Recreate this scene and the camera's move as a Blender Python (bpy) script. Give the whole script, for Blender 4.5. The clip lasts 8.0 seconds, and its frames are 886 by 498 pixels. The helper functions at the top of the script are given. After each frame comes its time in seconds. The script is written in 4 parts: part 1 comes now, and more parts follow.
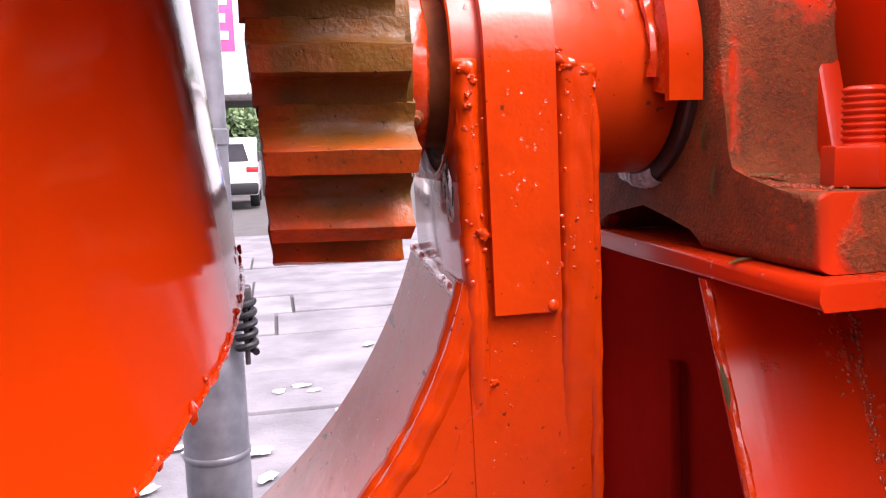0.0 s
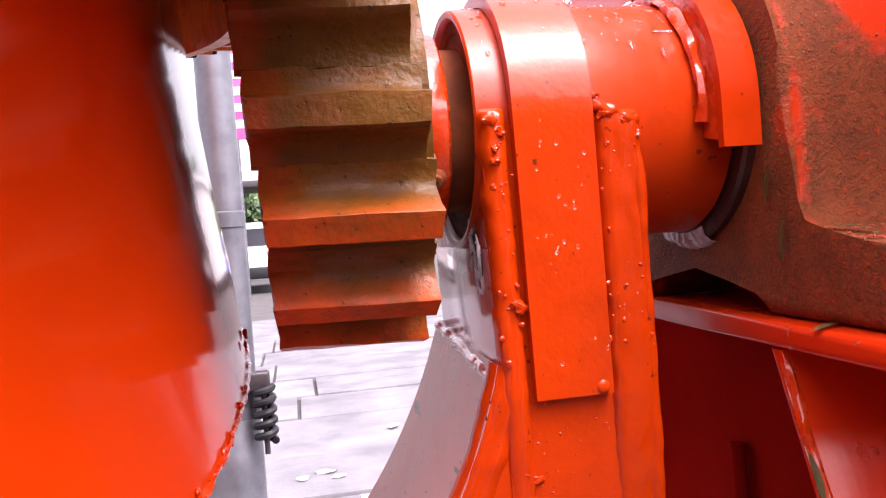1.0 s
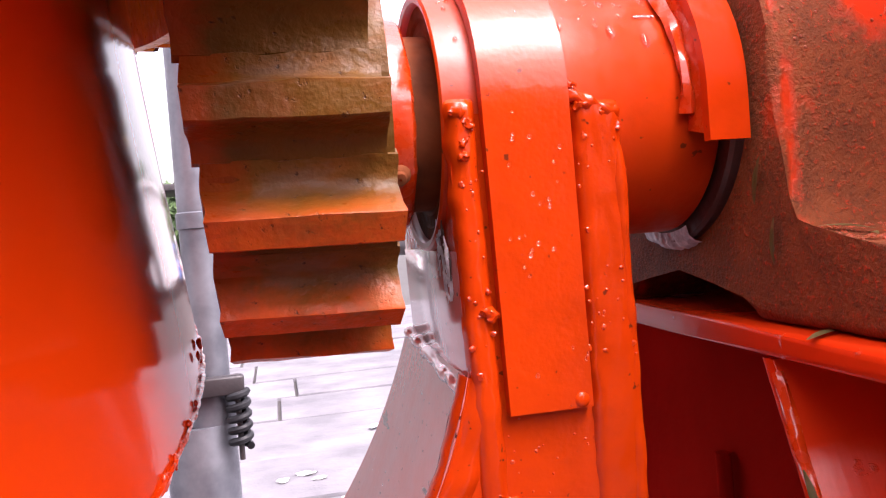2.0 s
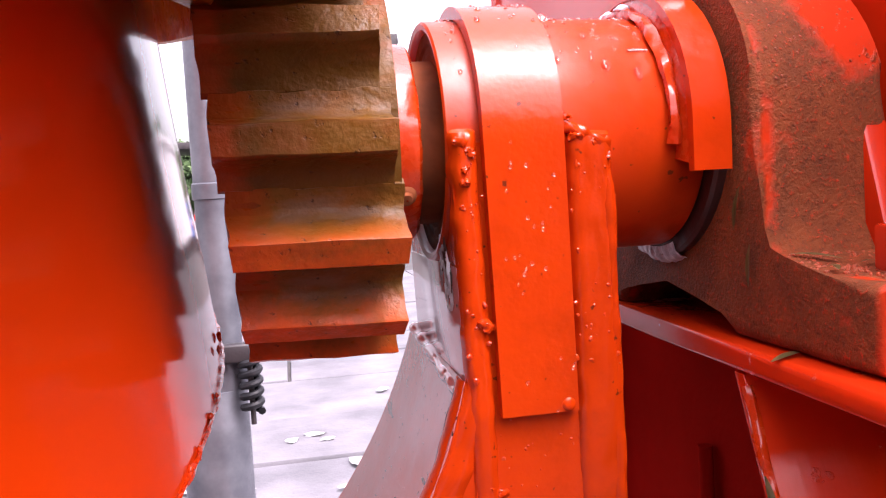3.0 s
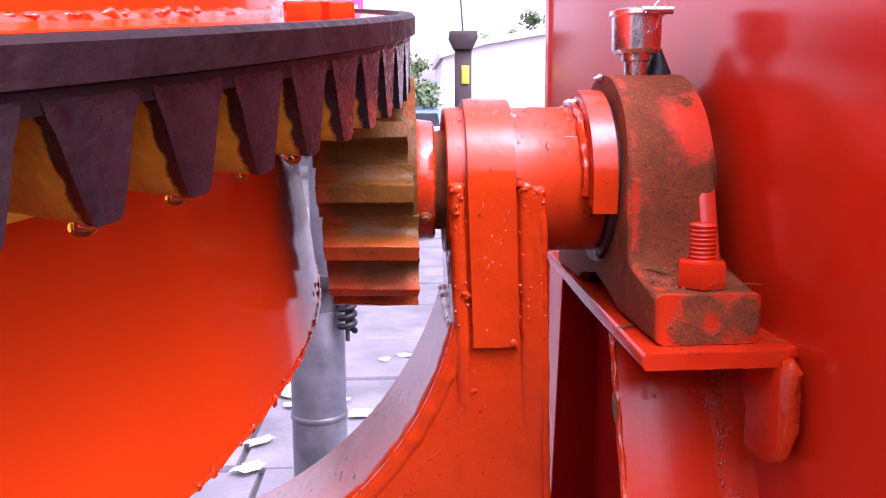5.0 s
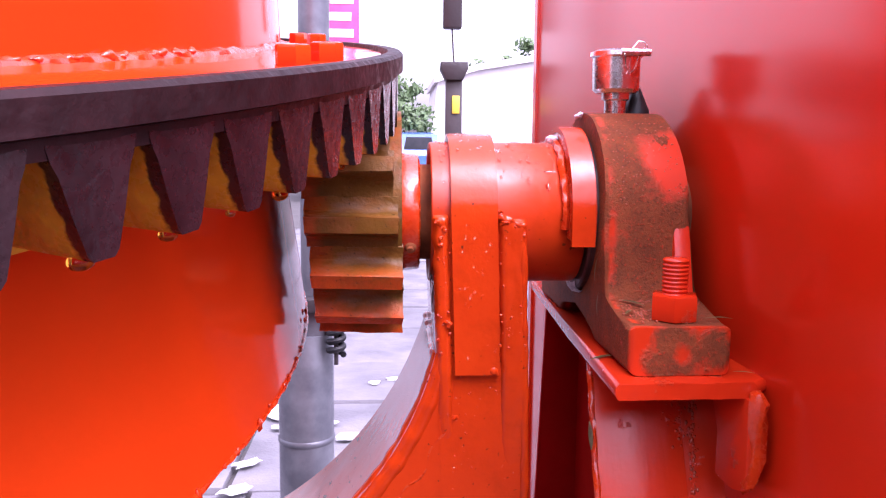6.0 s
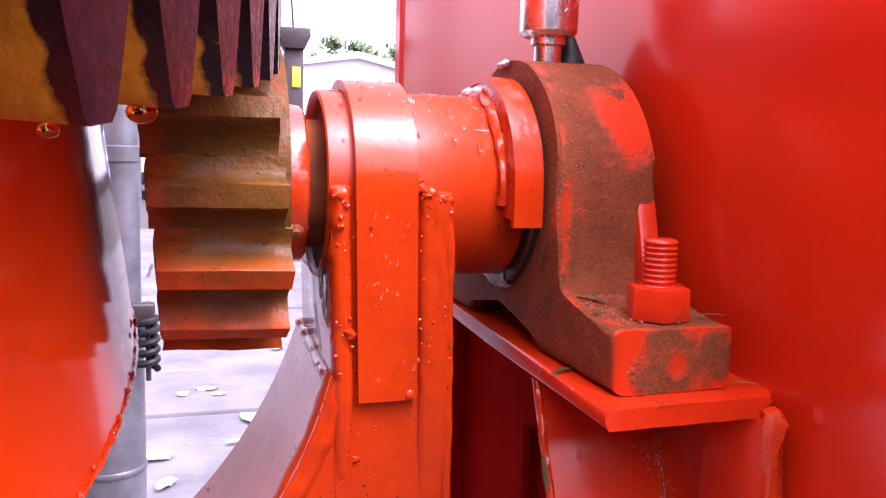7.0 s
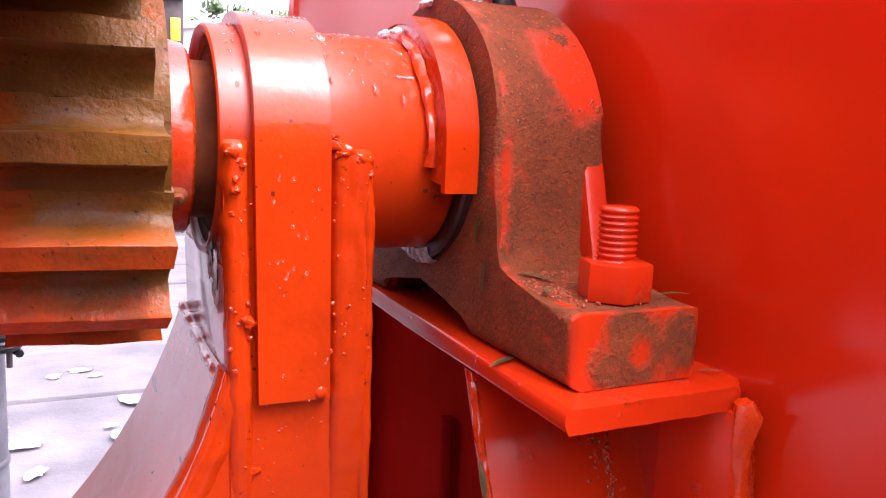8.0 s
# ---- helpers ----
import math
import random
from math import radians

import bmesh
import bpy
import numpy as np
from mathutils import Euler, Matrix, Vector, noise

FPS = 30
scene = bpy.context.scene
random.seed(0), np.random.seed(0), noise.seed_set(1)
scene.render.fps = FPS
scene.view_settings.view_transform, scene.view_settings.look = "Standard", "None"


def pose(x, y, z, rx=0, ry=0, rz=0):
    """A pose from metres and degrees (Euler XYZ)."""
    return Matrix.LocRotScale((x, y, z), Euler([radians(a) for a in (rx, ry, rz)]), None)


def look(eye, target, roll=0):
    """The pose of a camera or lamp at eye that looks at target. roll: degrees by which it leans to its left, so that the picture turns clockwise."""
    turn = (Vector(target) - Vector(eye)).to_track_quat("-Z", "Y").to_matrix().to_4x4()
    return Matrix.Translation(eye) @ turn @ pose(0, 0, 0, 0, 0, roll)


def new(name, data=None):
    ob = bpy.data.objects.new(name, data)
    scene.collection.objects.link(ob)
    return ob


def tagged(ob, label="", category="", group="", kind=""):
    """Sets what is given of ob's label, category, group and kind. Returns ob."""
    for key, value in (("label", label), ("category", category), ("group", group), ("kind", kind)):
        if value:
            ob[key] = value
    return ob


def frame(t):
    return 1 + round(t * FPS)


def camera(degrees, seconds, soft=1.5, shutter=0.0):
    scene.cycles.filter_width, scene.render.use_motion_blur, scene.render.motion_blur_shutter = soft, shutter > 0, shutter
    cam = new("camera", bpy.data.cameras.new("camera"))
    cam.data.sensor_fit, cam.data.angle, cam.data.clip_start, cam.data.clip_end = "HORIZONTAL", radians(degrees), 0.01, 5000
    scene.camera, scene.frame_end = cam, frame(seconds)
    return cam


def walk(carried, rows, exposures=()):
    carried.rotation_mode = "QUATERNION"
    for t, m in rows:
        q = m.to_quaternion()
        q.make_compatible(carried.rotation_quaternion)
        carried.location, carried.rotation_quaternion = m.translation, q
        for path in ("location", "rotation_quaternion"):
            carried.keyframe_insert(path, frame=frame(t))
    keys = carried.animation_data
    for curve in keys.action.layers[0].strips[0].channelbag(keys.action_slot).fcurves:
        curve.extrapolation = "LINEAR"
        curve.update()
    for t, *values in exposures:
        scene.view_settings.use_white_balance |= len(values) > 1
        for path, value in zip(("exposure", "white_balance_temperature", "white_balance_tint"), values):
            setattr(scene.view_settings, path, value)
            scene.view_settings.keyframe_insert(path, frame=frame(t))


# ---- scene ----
cam = camera(58.2, 8.0, soft=1.2)
METRES, EYE, TILT, LEAN, TURN = 0.6, 1.2, -7.0, 2.0, -12.0
ROWS = [
    (0.0, 0.0, 0.0, 0.0, 0.0, 0.0, -0.0),
    (0.5, -0.0102, 0.0427, -0.0075, 1.12, 3.51, 2.13),
    (1.0, -0.0052, 0.0713, 0.0001, 1.59, 5.55, 2.02),
    (1.5, 0.0035, 0.1123, 0.0034, 0.47, 5.84, 2.7),
    (3.0, 0.0105, 0.0668, 0.0343, 1.0, 2.85, 1.06),
    (3.5, 0.0253, -0.0066, 0.0584, 3.75, 0.85, 0.85),
    (4.0, 0.0561, -0.1154, 0.0728, 5.76, -1.86, -0.47),
    (4.5, 0.0996, -0.2308, 0.0829, 8.0, -2.68, -2.18),
    (6.0, 0.1392, -0.318, 0.1011, 7.9, -0.47, -3.5),
    (6.5, 0.0765, -0.2065, 0.0903, 2.02, 0.06, -3.35),
    (7.0, 0.034, -0.0939, 0.0813, -5.86, 0.26, -2.86),
    (7.5, 0.0315, -0.0211, 0.0793, -11.47, -0.54, -3.0),
    (8.0, 0.0247, 0.0142, 0.0786, -13.86, -1.32, -2.73),
]
walk(cam, [(t, pose(0, 0, EYE, TILT, LEAN, TURN) @ pose(METRES * x, METRES * y, METRES * z, 90 + pitch, roll, yaw)) for t, x, y, z, yaw, pitch, roll in ROWS],
     [(0.0, -0.30, 6600, 29), (1.5, -0.16, 6600, 29), (3.5, -0.31, 6350, 34), (4.5, -0.50, 5950, 44), (6.0, -0.38, 5850, 45), (7.0, -0.26, 6100, 40), (8.0, -0.15, 6350, 34)])

# ---- world and sun: bright overcast ----
world = bpy.data.worlds.new("overcast")
scene.world = world
world.use_nodes = True
wt = world.node_tree
sky = wt.nodes.new("ShaderNodeTexSky")
sky.sky_type, sky.sun_disc, sky.sun_elevation, sky.sun_rotation = "NISHITA", False, radians(57), radians(145)
sky.dust_density, sky.air_density, sky.ozone_density = 4.0, 1.0, 0.5
grey = wt.nodes.new("ShaderNodeHueSaturation")
grey.inputs["Saturation"].default_value = 0.22
wt.links.new(sky.outputs[0], grey.inputs["Color"])
wco = wt.nodes.new("ShaderNodeTexCoord")
wsep = wt.nodes.new("ShaderNodeSeparateXYZ")
wt.links.new(wco.outputs["Generated"], wsep.inputs[0])
wrise = wt.nodes.new("ShaderNodeMapRange")          # an overcast sky brightens towards the zenith
wrise.inputs["From Min"].default_value, wrise.inputs["From Max"].default_value = 0.0, 1.0
wrise.inputs["To Min"].default_value, wrise.inputs["To Max"].default_value = 1.5, 3.7
wt.links.new(wsep.outputs["Z"], wrise.inputs["Value"])
wmul = wt.nodes.new("ShaderNodeVectorMath")
wmul.operation = "MULTIPLY"
wt.links.new(grey.outputs[0], wmul.inputs[0])
wt.links.new(wrise.outputs[0], wmul.inputs[1])
wt.links.new(wmul.outputs[0], wt.nodes["Background"].inputs["Color"])
wt.nodes["Background"].inputs["Strength"].default_value = 0.34
sun = new("sun", bpy.data.lights.new("sun", "SUN"))
sun.data.energy, sun.data.angle, sun.data.color = 0.8, radians(25), (1.0, 0.96, 0.9)
sun.matrix_world = look((1.3, -1.6, 4.6), (0, 0.3, 1.0))

# ---- materials ----
def nodes_of(name):
    m = bpy.data.materials.new(name)
    m.use_nodes = True
    return m, m.node_tree, m.node_tree.nodes["Principled BSDF"]


def noise_node(nt, scale, detail=4.0, rough=0.55, stretch=None):
    co = nt.nodes.new("ShaderNodeTexCoord")
    n = nt.nodes.new("ShaderNodeTexNoise")
    n.inputs["Scale"].default_value, n.inputs["Detail"].default_value, n.inputs["Roughness"].default_value = scale, detail, rough
    if stretch:
        mp = nt.nodes.new("ShaderNodeMapping")
        mp.inputs["Scale"].default_value = stretch
        nt.links.new(co.outputs["Object"], mp.inputs[0])
        nt.links.new(mp.outputs[0], n.inputs["Vector"])
    else:
        nt.links.new(co.outputs["Object"], n.inputs["Vector"])
    return n.outputs["Fac"]


def ramp(nt, fac, stops):
    r = nt.nodes.new("ShaderNodeValToRGB")
    while len(r.color_ramp.elements) < len(stops):
        r.color_ramp.elements.new(0.5)
    for e, (p, c) in zip(r.color_ramp.elements, stops):
        e.position = p
        e.color = (*c, 1) if not isinstance(c, float) else (c, c, c, 1)
    nt.links.new(fac, r.inputs[0])
    return r.outputs["Color"]


def mix(nt, fac, a, b):
    m = nt.nodes.new("ShaderNodeMix")
    m.data_type = "RGBA"
    for sock, v in ((m.inputs["Factor"], fac), (m.inputs["A"], a), (m.inputs["B"], b)):
        if isinstance(v, bpy.types.NodeSocket):
            nt.links.new(v, sock)
        else:
            sock.default_value = (*v, 1) if isinstance(v, tuple) else v
    return m.outputs["Result"]


def bump(nt, bsdf, heights):
    last = None
    for fac, dist in heights:
        b = nt.nodes.new("ShaderNodeBump")
        b.inputs["Distance"].default_value = dist
        nt.links.new(fac, b.inputs["Height"])
        if last:
            nt.links.new(last, b.inputs["Normal"])
        last = b.outputs[0]
    nt.links.new(last, bsdf.inputs["Normal"])


def surface(name, a, b, scale, rough=(0.25, 0.4), fine=200.0, coat=0.0, metal=0.0, relief=((12.0, 0.002), (150.0, 0.0004)), cut=(0.35, 0.65), spec=0.5, dirt=None):
    """Two colours in soft patches, with uneven gloss and two scales of relief."""
    m, nt, p = nodes_of(name)
    n = noise_node(nt, scale)
    f = noise_node(nt, fine, 3.0)
    col = mix(nt, ramp(nt, n, [(cut[0], 0.0), (cut[1], 1.0)]), a, b)
    if dirt:
        film = ramp(nt, noise_node(nt, 38.0, 6.0, 0.65), [(0.52, 0.0), (0.75, 0.55)])
        speck = ramp(nt, noise_node(nt, 230.0, 2.0), [(0.700, 0.0), (0.735, 0.85)])
        col = mix(nt, speck, mix(nt, film, col, tuple(c * 0.62 for c in a)), dirt)
    nt.links.new(col, p.inputs["Base Color"])
    nt.links.new(ramp(nt, f, [(0.3, rough[0]), (0.7, rough[1])]), p.inputs["Roughness"])
    p.inputs["Metallic"].default_value = metal
    p.inputs["Coat Weight"].default_value = coat
    p.inputs["Coat Roughness"].default_value = 0.05
    p.inputs["Coat IOR"].default_value = 1.6
    p.inputs["Specular IOR Level"].default_value = spec
    bump(nt, p, [(noise_node(nt, s, 2.0), d) for s, d in relief])
    return m


def dusty(name, paint_a, dust_a, dust_b, scale, cut, rough=0.3, seed=(1, 1, 1), clean=False):
    """Gloss paint under patches of gritty rust dust."""
    m, nt, p = nodes_of(name)
    mask = ramp(nt, noise_node(nt, scale, 6.0, 0.62, seed), [(cut[0], 0.0), (cut[1], 1.0)])
    if clean:
        co = nt.nodes.new("ShaderNodeTexCoord")
        wob = noise_node(nt, 70.0, 5.0, 0.6)

        def near(point, reach, soft):
            """1 close to a point of the casting, 0 away from it, with a frayed rim."""
            d = nt.nodes.new("ShaderNodeVectorMath")
            d.operation, d.inputs[1].default_value = "DISTANCE", point
            nt.links.new(co.outputs["Object"], d.inputs[0])
            a = nt.nodes.new("ShaderNodeMath")
            a.operation, a.inputs[1].default_value = "MULTIPLY_ADD", 0.030
            nt.links.new(wob, a.inputs[0])
            nt.links.new(d.outputs["Value"], a.inputs[2])
            r = nt.nodes.new("ShaderNodeMapRange")
            r.inputs["From Min"].default_value, r.inputs["From Max"].default_value = reach + 0.015 + soft, reach + 0.015
            nt.links.new(a.outputs[0], r.inputs["Value"])
            return r.outputs[0]

        cut_y = nt.nodes.new("ShaderNodeSeparateXYZ")
        nt.links.new(co.outputs["Object"], cut_y.inputs[0])
        face = nt.nodes.new("ShaderNodeMapRange")
        face.inputs["From Min"].default_value, face.inputs["From Max"].default_value = 0.2440, 0.2405
        nt.links.new(cut_y.outputs["Y"], face.inputs["Value"])
        isle = ramp(nt, noise_node(nt, 85.0, 4.0, 0.6, (1.0, 0.7, 0.7)), [(0.60, 0.0), (0.64, 1.0)])
        bare = mix(nt, isle, near((0.231, 0.322, 1.272), 0.019, 0.010), (0.0, 0.0, 0.0))
        mask = mix(nt, bare, mask, (0.0, 0.0, 0.0))
        rim = nt.nodes.new("ShaderNodeMapRange")           # the rounded rim towards the shaft is rubbed bare in places
        rim.inputs["From Min"].default_value, rim.inputs["From Max"].default_value = 0.1925, 0.1895
        nt.links.new(cut_y.outputs["X"], rim.inputs["Value"])
        rim_low = nt.nodes.new("ShaderNodeMapRange")
        rim_low.inputs["From Min"].default_value, rim_low.inputs["From Max"].default_value = 0.1860, 0.1875
        nt.links.new(cut_y.outputs["X"], rim_low.inputs["Value"])
        rub = nt.nodes.new("ShaderNodeMath")
        rub.operation = "MULTIPLY"
        nt.links.new(rim.outputs[0], rub.inputs[0])
        nt.links.new(rim_low.outputs[0], rub.inputs[1])
        worn = nt.nodes.new("ShaderNodeMath")
        worn.operation = "MULTIPLY"
        nt.links.new(rub.outputs[0], worn.inputs[0])
        nt.links.new(ramp(nt, noise_node(nt, 48.0, 4.0), [(0.48, 0.0), (0.60, 0.9)]), worn.inputs[1])
        mask = mix(nt, worn.outputs[0], mask, (0.0, 0.0, 0.0))
        front = mix(nt, near((0.232, 0.239, 1.168), 0.009, 0.006), near((0.212, 0.239, 1.166), 0.015, 0.006), (1.0, 1.0, 1.0))
        front = mix(nt, near((0.2150, 0.239, 1.1655), 0.0025, 0.006), front, (0.15, 0.15, 0.15))
        mask = mix(nt, face.outputs[0], mask, front)
    grit = noise_node(nt, 480.0, 3.0, 0.75)
    dust = mix(nt, ramp(nt, noise_node(nt, 60.0), [(0.3, 0.0), (0.7, 1.0)]), dust_a, dust_b)
    dust = mix(nt, ramp(nt, noise_node(nt, 330.0, 3.0, 0.7), [(0.52, 0.0), (0.70, 0.55)]), dust, tuple(c * 0.35 for c in dust_b))
    speck = mix(nt, ramp(nt, grit, [(0.56, 0.0), (0.8, 1.0)]), dust, paint_a)
    nt.links.new(mix(nt, mask, paint_a, speck), p.inputs["Base Color"])
    nt.links.new(ramp(nt, mask, [(0.0, rough), (1.0, 0.75)]), p.inputs["Roughness"])
    p.inputs["Specular IOR Level"].default_value = 0.28
    g = nt.nodes.new("ShaderNodeMath")
    g.operation = "MULTIPLY"
    nt.links.new(grit, g.inputs[0])
    nt.links.new(mask, g.inputs[1])
    cutmarks = noise_node(nt, 60.0, 2.0, 0.5, (5.0, 0.4, 0.6))
    bump(nt, p, [(noise_node(nt, 30.0), 0.0006), (cutmarks, 0.0 if clean else 0.00012), (g.outputs[0], 0.0014)])
    return m


ORANGE, ORANGE2 = (0.56, 0.042, 0.001), (0.50, 0.034, 0.001)
RED, RED2 = (0.56, 0.025, 0.001), (0.51, 0.021, 0.001)
m_drum = surface("drum_paint", (0.62, 0.044, 0.001), (0.57, 0.036, 0.001), 3.0, (0.09, 0.12), relief=((4.0, 0.0004), (300.0, 0.00003)), spec=0.5, coat=0.0)
m_drum.node_tree.nodes["Principled BSDF"].inputs["IOR"].default_value = 1.36
m_paint = surface("orange_gloss_paint", ORANGE, ORANGE2, 14.0, (0.14, 0.24), relief=((40.0, 0.0003), (170.0, 0.00018), (520.0, 0.00006)), spec=0.38, coat=0.0, dirt=(0.10, 0.018, 0.006))
m_tube = surface("satin_orange_paint", ORANGE, ORANGE2, 14.0, (0.28, 0.40), relief=((40.0, 0.0003), (300.0, 0.00008)), spec=0.5, dirt=(0.10, 0.018, 0.006))
m_weld = surface("painted_weld", ORANGE, (0.47, 0.027, 0.001), 60.0, (0.18, 0.35), relief=((90.0, 0.0008), (400.0, 0.0002)), spec=0.5, coat=0.5)
m_panel = surface("red_panel_paint", RED, RED2, 4.0, (0.20, 0.23), fine=12.0, relief=((5.0, 0.0008),), spec=0.5, coat=0.25)
m_block = dusty("dusty_casting", (0.55, 0.033, 0.003), (0.23, 0.054, 0.012), (0.130, 0.034, 0.009), 19.0, (0.25, 0.37), clean=True)
m_panel.node_tree.nodes["Principled BSDF"].inputs["Coat Roughness"].default_value = 0.13
m_grit = surface("brown_grit", (0.25, 0.060, 0.022), (0.40, 0.05, 0.012), 300.0, (0.3, 0.5))
m_plate = dusty("bracket_paint", (0.55, 0.028, 0.002), (0.28, 0.045, 0.008), (0.2, 0.036, 0.008), 30.0, (0.6, 0.75), 0.22)
m_plate.node_tree.nodes["Principled BSDF"].inputs["Specular IOR Level"].default_value = 0.5
m_ring = surface("greasy_gear_iron", (0.012, 0.0044, 0.0052), (0.026, 0.0090, 0.0105), 35.0, (0.35, 0.6), relief=((60.0, 0.001), (350.0, 0.0003)), spec=0.14)
m_skirt = surface("amber_grease", (0.72, 0.37, 0.020), (0.50, 0.20, 0.012), 45.0, (0.25, 0.5), relief=((40.0, 0.003), (200.0, 0.0008)))
def scuffed():
    """Gloss paint with short dark scrapes and specks, and sky sheen put into its colour."""
    m, nt, p = nodes_of("scuffed_sheen_paint")
    streak = ramp(nt, noise_node(nt, 60.0, 3.0, 0.6, (3.0, 0.55, 1.0)), [(0.66, 0.0), (0.70, 1.0)])
    speck = ramp(nt, noise_node(nt, 330.0, 2.0), [(0.70, 0.0), (0.74, 1.0)])
    # orange paint paled to pink: the sky's grazing reflection is painted in
    base = mix(nt, ramp(nt, noise_node(nt, 25.0), [(0.3, 0.0), (0.7, 1.0)]), (0.58, 0.13, 0.11), (0.52, 0.19, 0.18))
    nt.links.new(mix(nt, speck, mix(nt, streak, base, (0.10, 0.03, 0.03)), (0.05, 0.015, 0.015)), p.inputs["Base Color"])
    nt.links.new(ramp(nt, noise_node(nt, 40.0), [(0.3, 0.12), (0.7, 0.26)]), p.inputs["Roughness"])
    p.inputs["Coat Weight"].default_value, p.inputs["Coat Roughness"].default_value = 0.8, 0.1
    bump(nt, p, [(noise_node(nt, 40.0), 0.0008), (speck, 0.0006)])
    return m


m_edge = scuffed()
m_wet = surface("wet_paint", (0.50, 0.030, 0.004), (0.30, 0.040, 0.012), 200.0, (0.08, 0.16), relief=((300.0, 0.0002),), coat=0.3)
# darker red than the bracket paint, almost without reflection
m_dull_red = surface("dull_dark_red", (0.30, 0.010, 0.005), (0.24, 0.008, 0.004), 12.0, (0.6, 0.8), spec=0.02)
m_dull_red.node_tree.nodes["Principled BSDF"].inputs["IOR"].default_value = 1.05
m_dark = surface("dark_steel", (0.03, 0.012, 0.012), (0.08, 0.03, 0.025), 30.0, (0.3, 0.5))
m_shaft = surface("greasy_shaft", (0.25, 0.070, 0.026), (0.12, 0.036, 0.016), 40.0, (0.65, 0.85), spec=0.08)
m_chrome = surface("chrome", (0.82, 0.78, 0.78), (0.7, 0.66, 0.66), 80.0, (0.22, 0.30), metal=1.0, relief=((40.0, 0.0001),))
m_white = surface("white_grease", (0.75, 0.78, 0.85), (0.35, 0.38, 0.45), 180.0, (0.3, 0.5), relief=((200.0, 0.002),))
m_galv = surface("galvanised_steel", (0.11, 0.115, 0.135), (0.20, 0.205, 0.23), 14.0, (0.28, 0.5), metal=0.5, relief=((20.0, 0.001),))
m_black = surface("black_rubber", (0.008, 0.008, 0.010), (0.020, 0.020, 0.023), 40.0, (0.35, 0.6), spec=0.25)
m_concrete = surface("pale_concrete", (0.172, 0.165, 0.179), (0.098, 0.095, 0.105), 2.6, (0.6, 0.85), relief=((6.0, 0.01), (60.0, 0.003)))
m_joint = surface("earth_joint", (0.07, 0.065, 0.063), (0.05, 0.045, 0.044), 3.0, (0.8, 0.95), relief=((20.0, 0.01),))
m_scrap = surface("pale_scrap", (0.5, 0.5, 0.5), (0.4, 0.39, 0.38), 12.0, (0.5, 0.8))
m_leaf = surface("dry_leaflet", (0.13, 0.12, 0.035), (0.2, 0.13, 0.05), 300.0, (0.4, 0.6))
m_foliage = surface("foliage", (0.05, 0.10, 0.035), (0.10, 0.16, 0.06), 2.0, (0.5, 0.7))
m_bark = surface("bark", (0.10, 0.07, 0.05), (0.16, 0.12, 0.09), 8.0, (0.7, 0.9))
m_sign = surface("pink_board", (0.75, 0.10, 0.28), (0.68, 0.08, 0.24), 3.0, (0.4, 0.5))
m_signbar = surface("white_lettering", (0.85, 0.8, 0.82), (0.8, 0.75, 0.78), 5.0, (0.4, 0.5))
m_car = surface("white_car_paint", (0.8, 0.8, 0.8), (0.74, 0.74, 0.75), 2.0, (0.2, 0.3), coat=0.5)
m_blue = surface("blue_car_paint", (0.06, 0.16, 0.45), (0.05, 0.13, 0.4), 2.0, (0.2, 0.3), coat=0.5)
m_lamp = surface("red_lens", (0.6, 0.02, 0.02), (0.5, 0.02, 0.02), 5.0, (0.15, 0.2))
m_wall = surface("pale_render", (0.78, 0.75, 0.76), (0.70, 0.67, 0.68), 1.5, (0.7, 0.9))
# dark brown for the added wall that the gloss paint reflects
m_reflection_wall = surface("dark_reflection_wall", (0.045, 0.024, 0.016), (0.075, 0.040, 0.026), 2.0, (0.5, 0.7))
m_post = surface("grey_post_paint", (0.025, 0.02, 0.022), (0.045, 0.036, 0.038), 10.0, (0.4, 0.6))
m_yellow = surface("yellow_tag", (0.75, 0.6, 0.05), (0.7, 0.5, 0.05), 10.0, (0.4, 0.6))


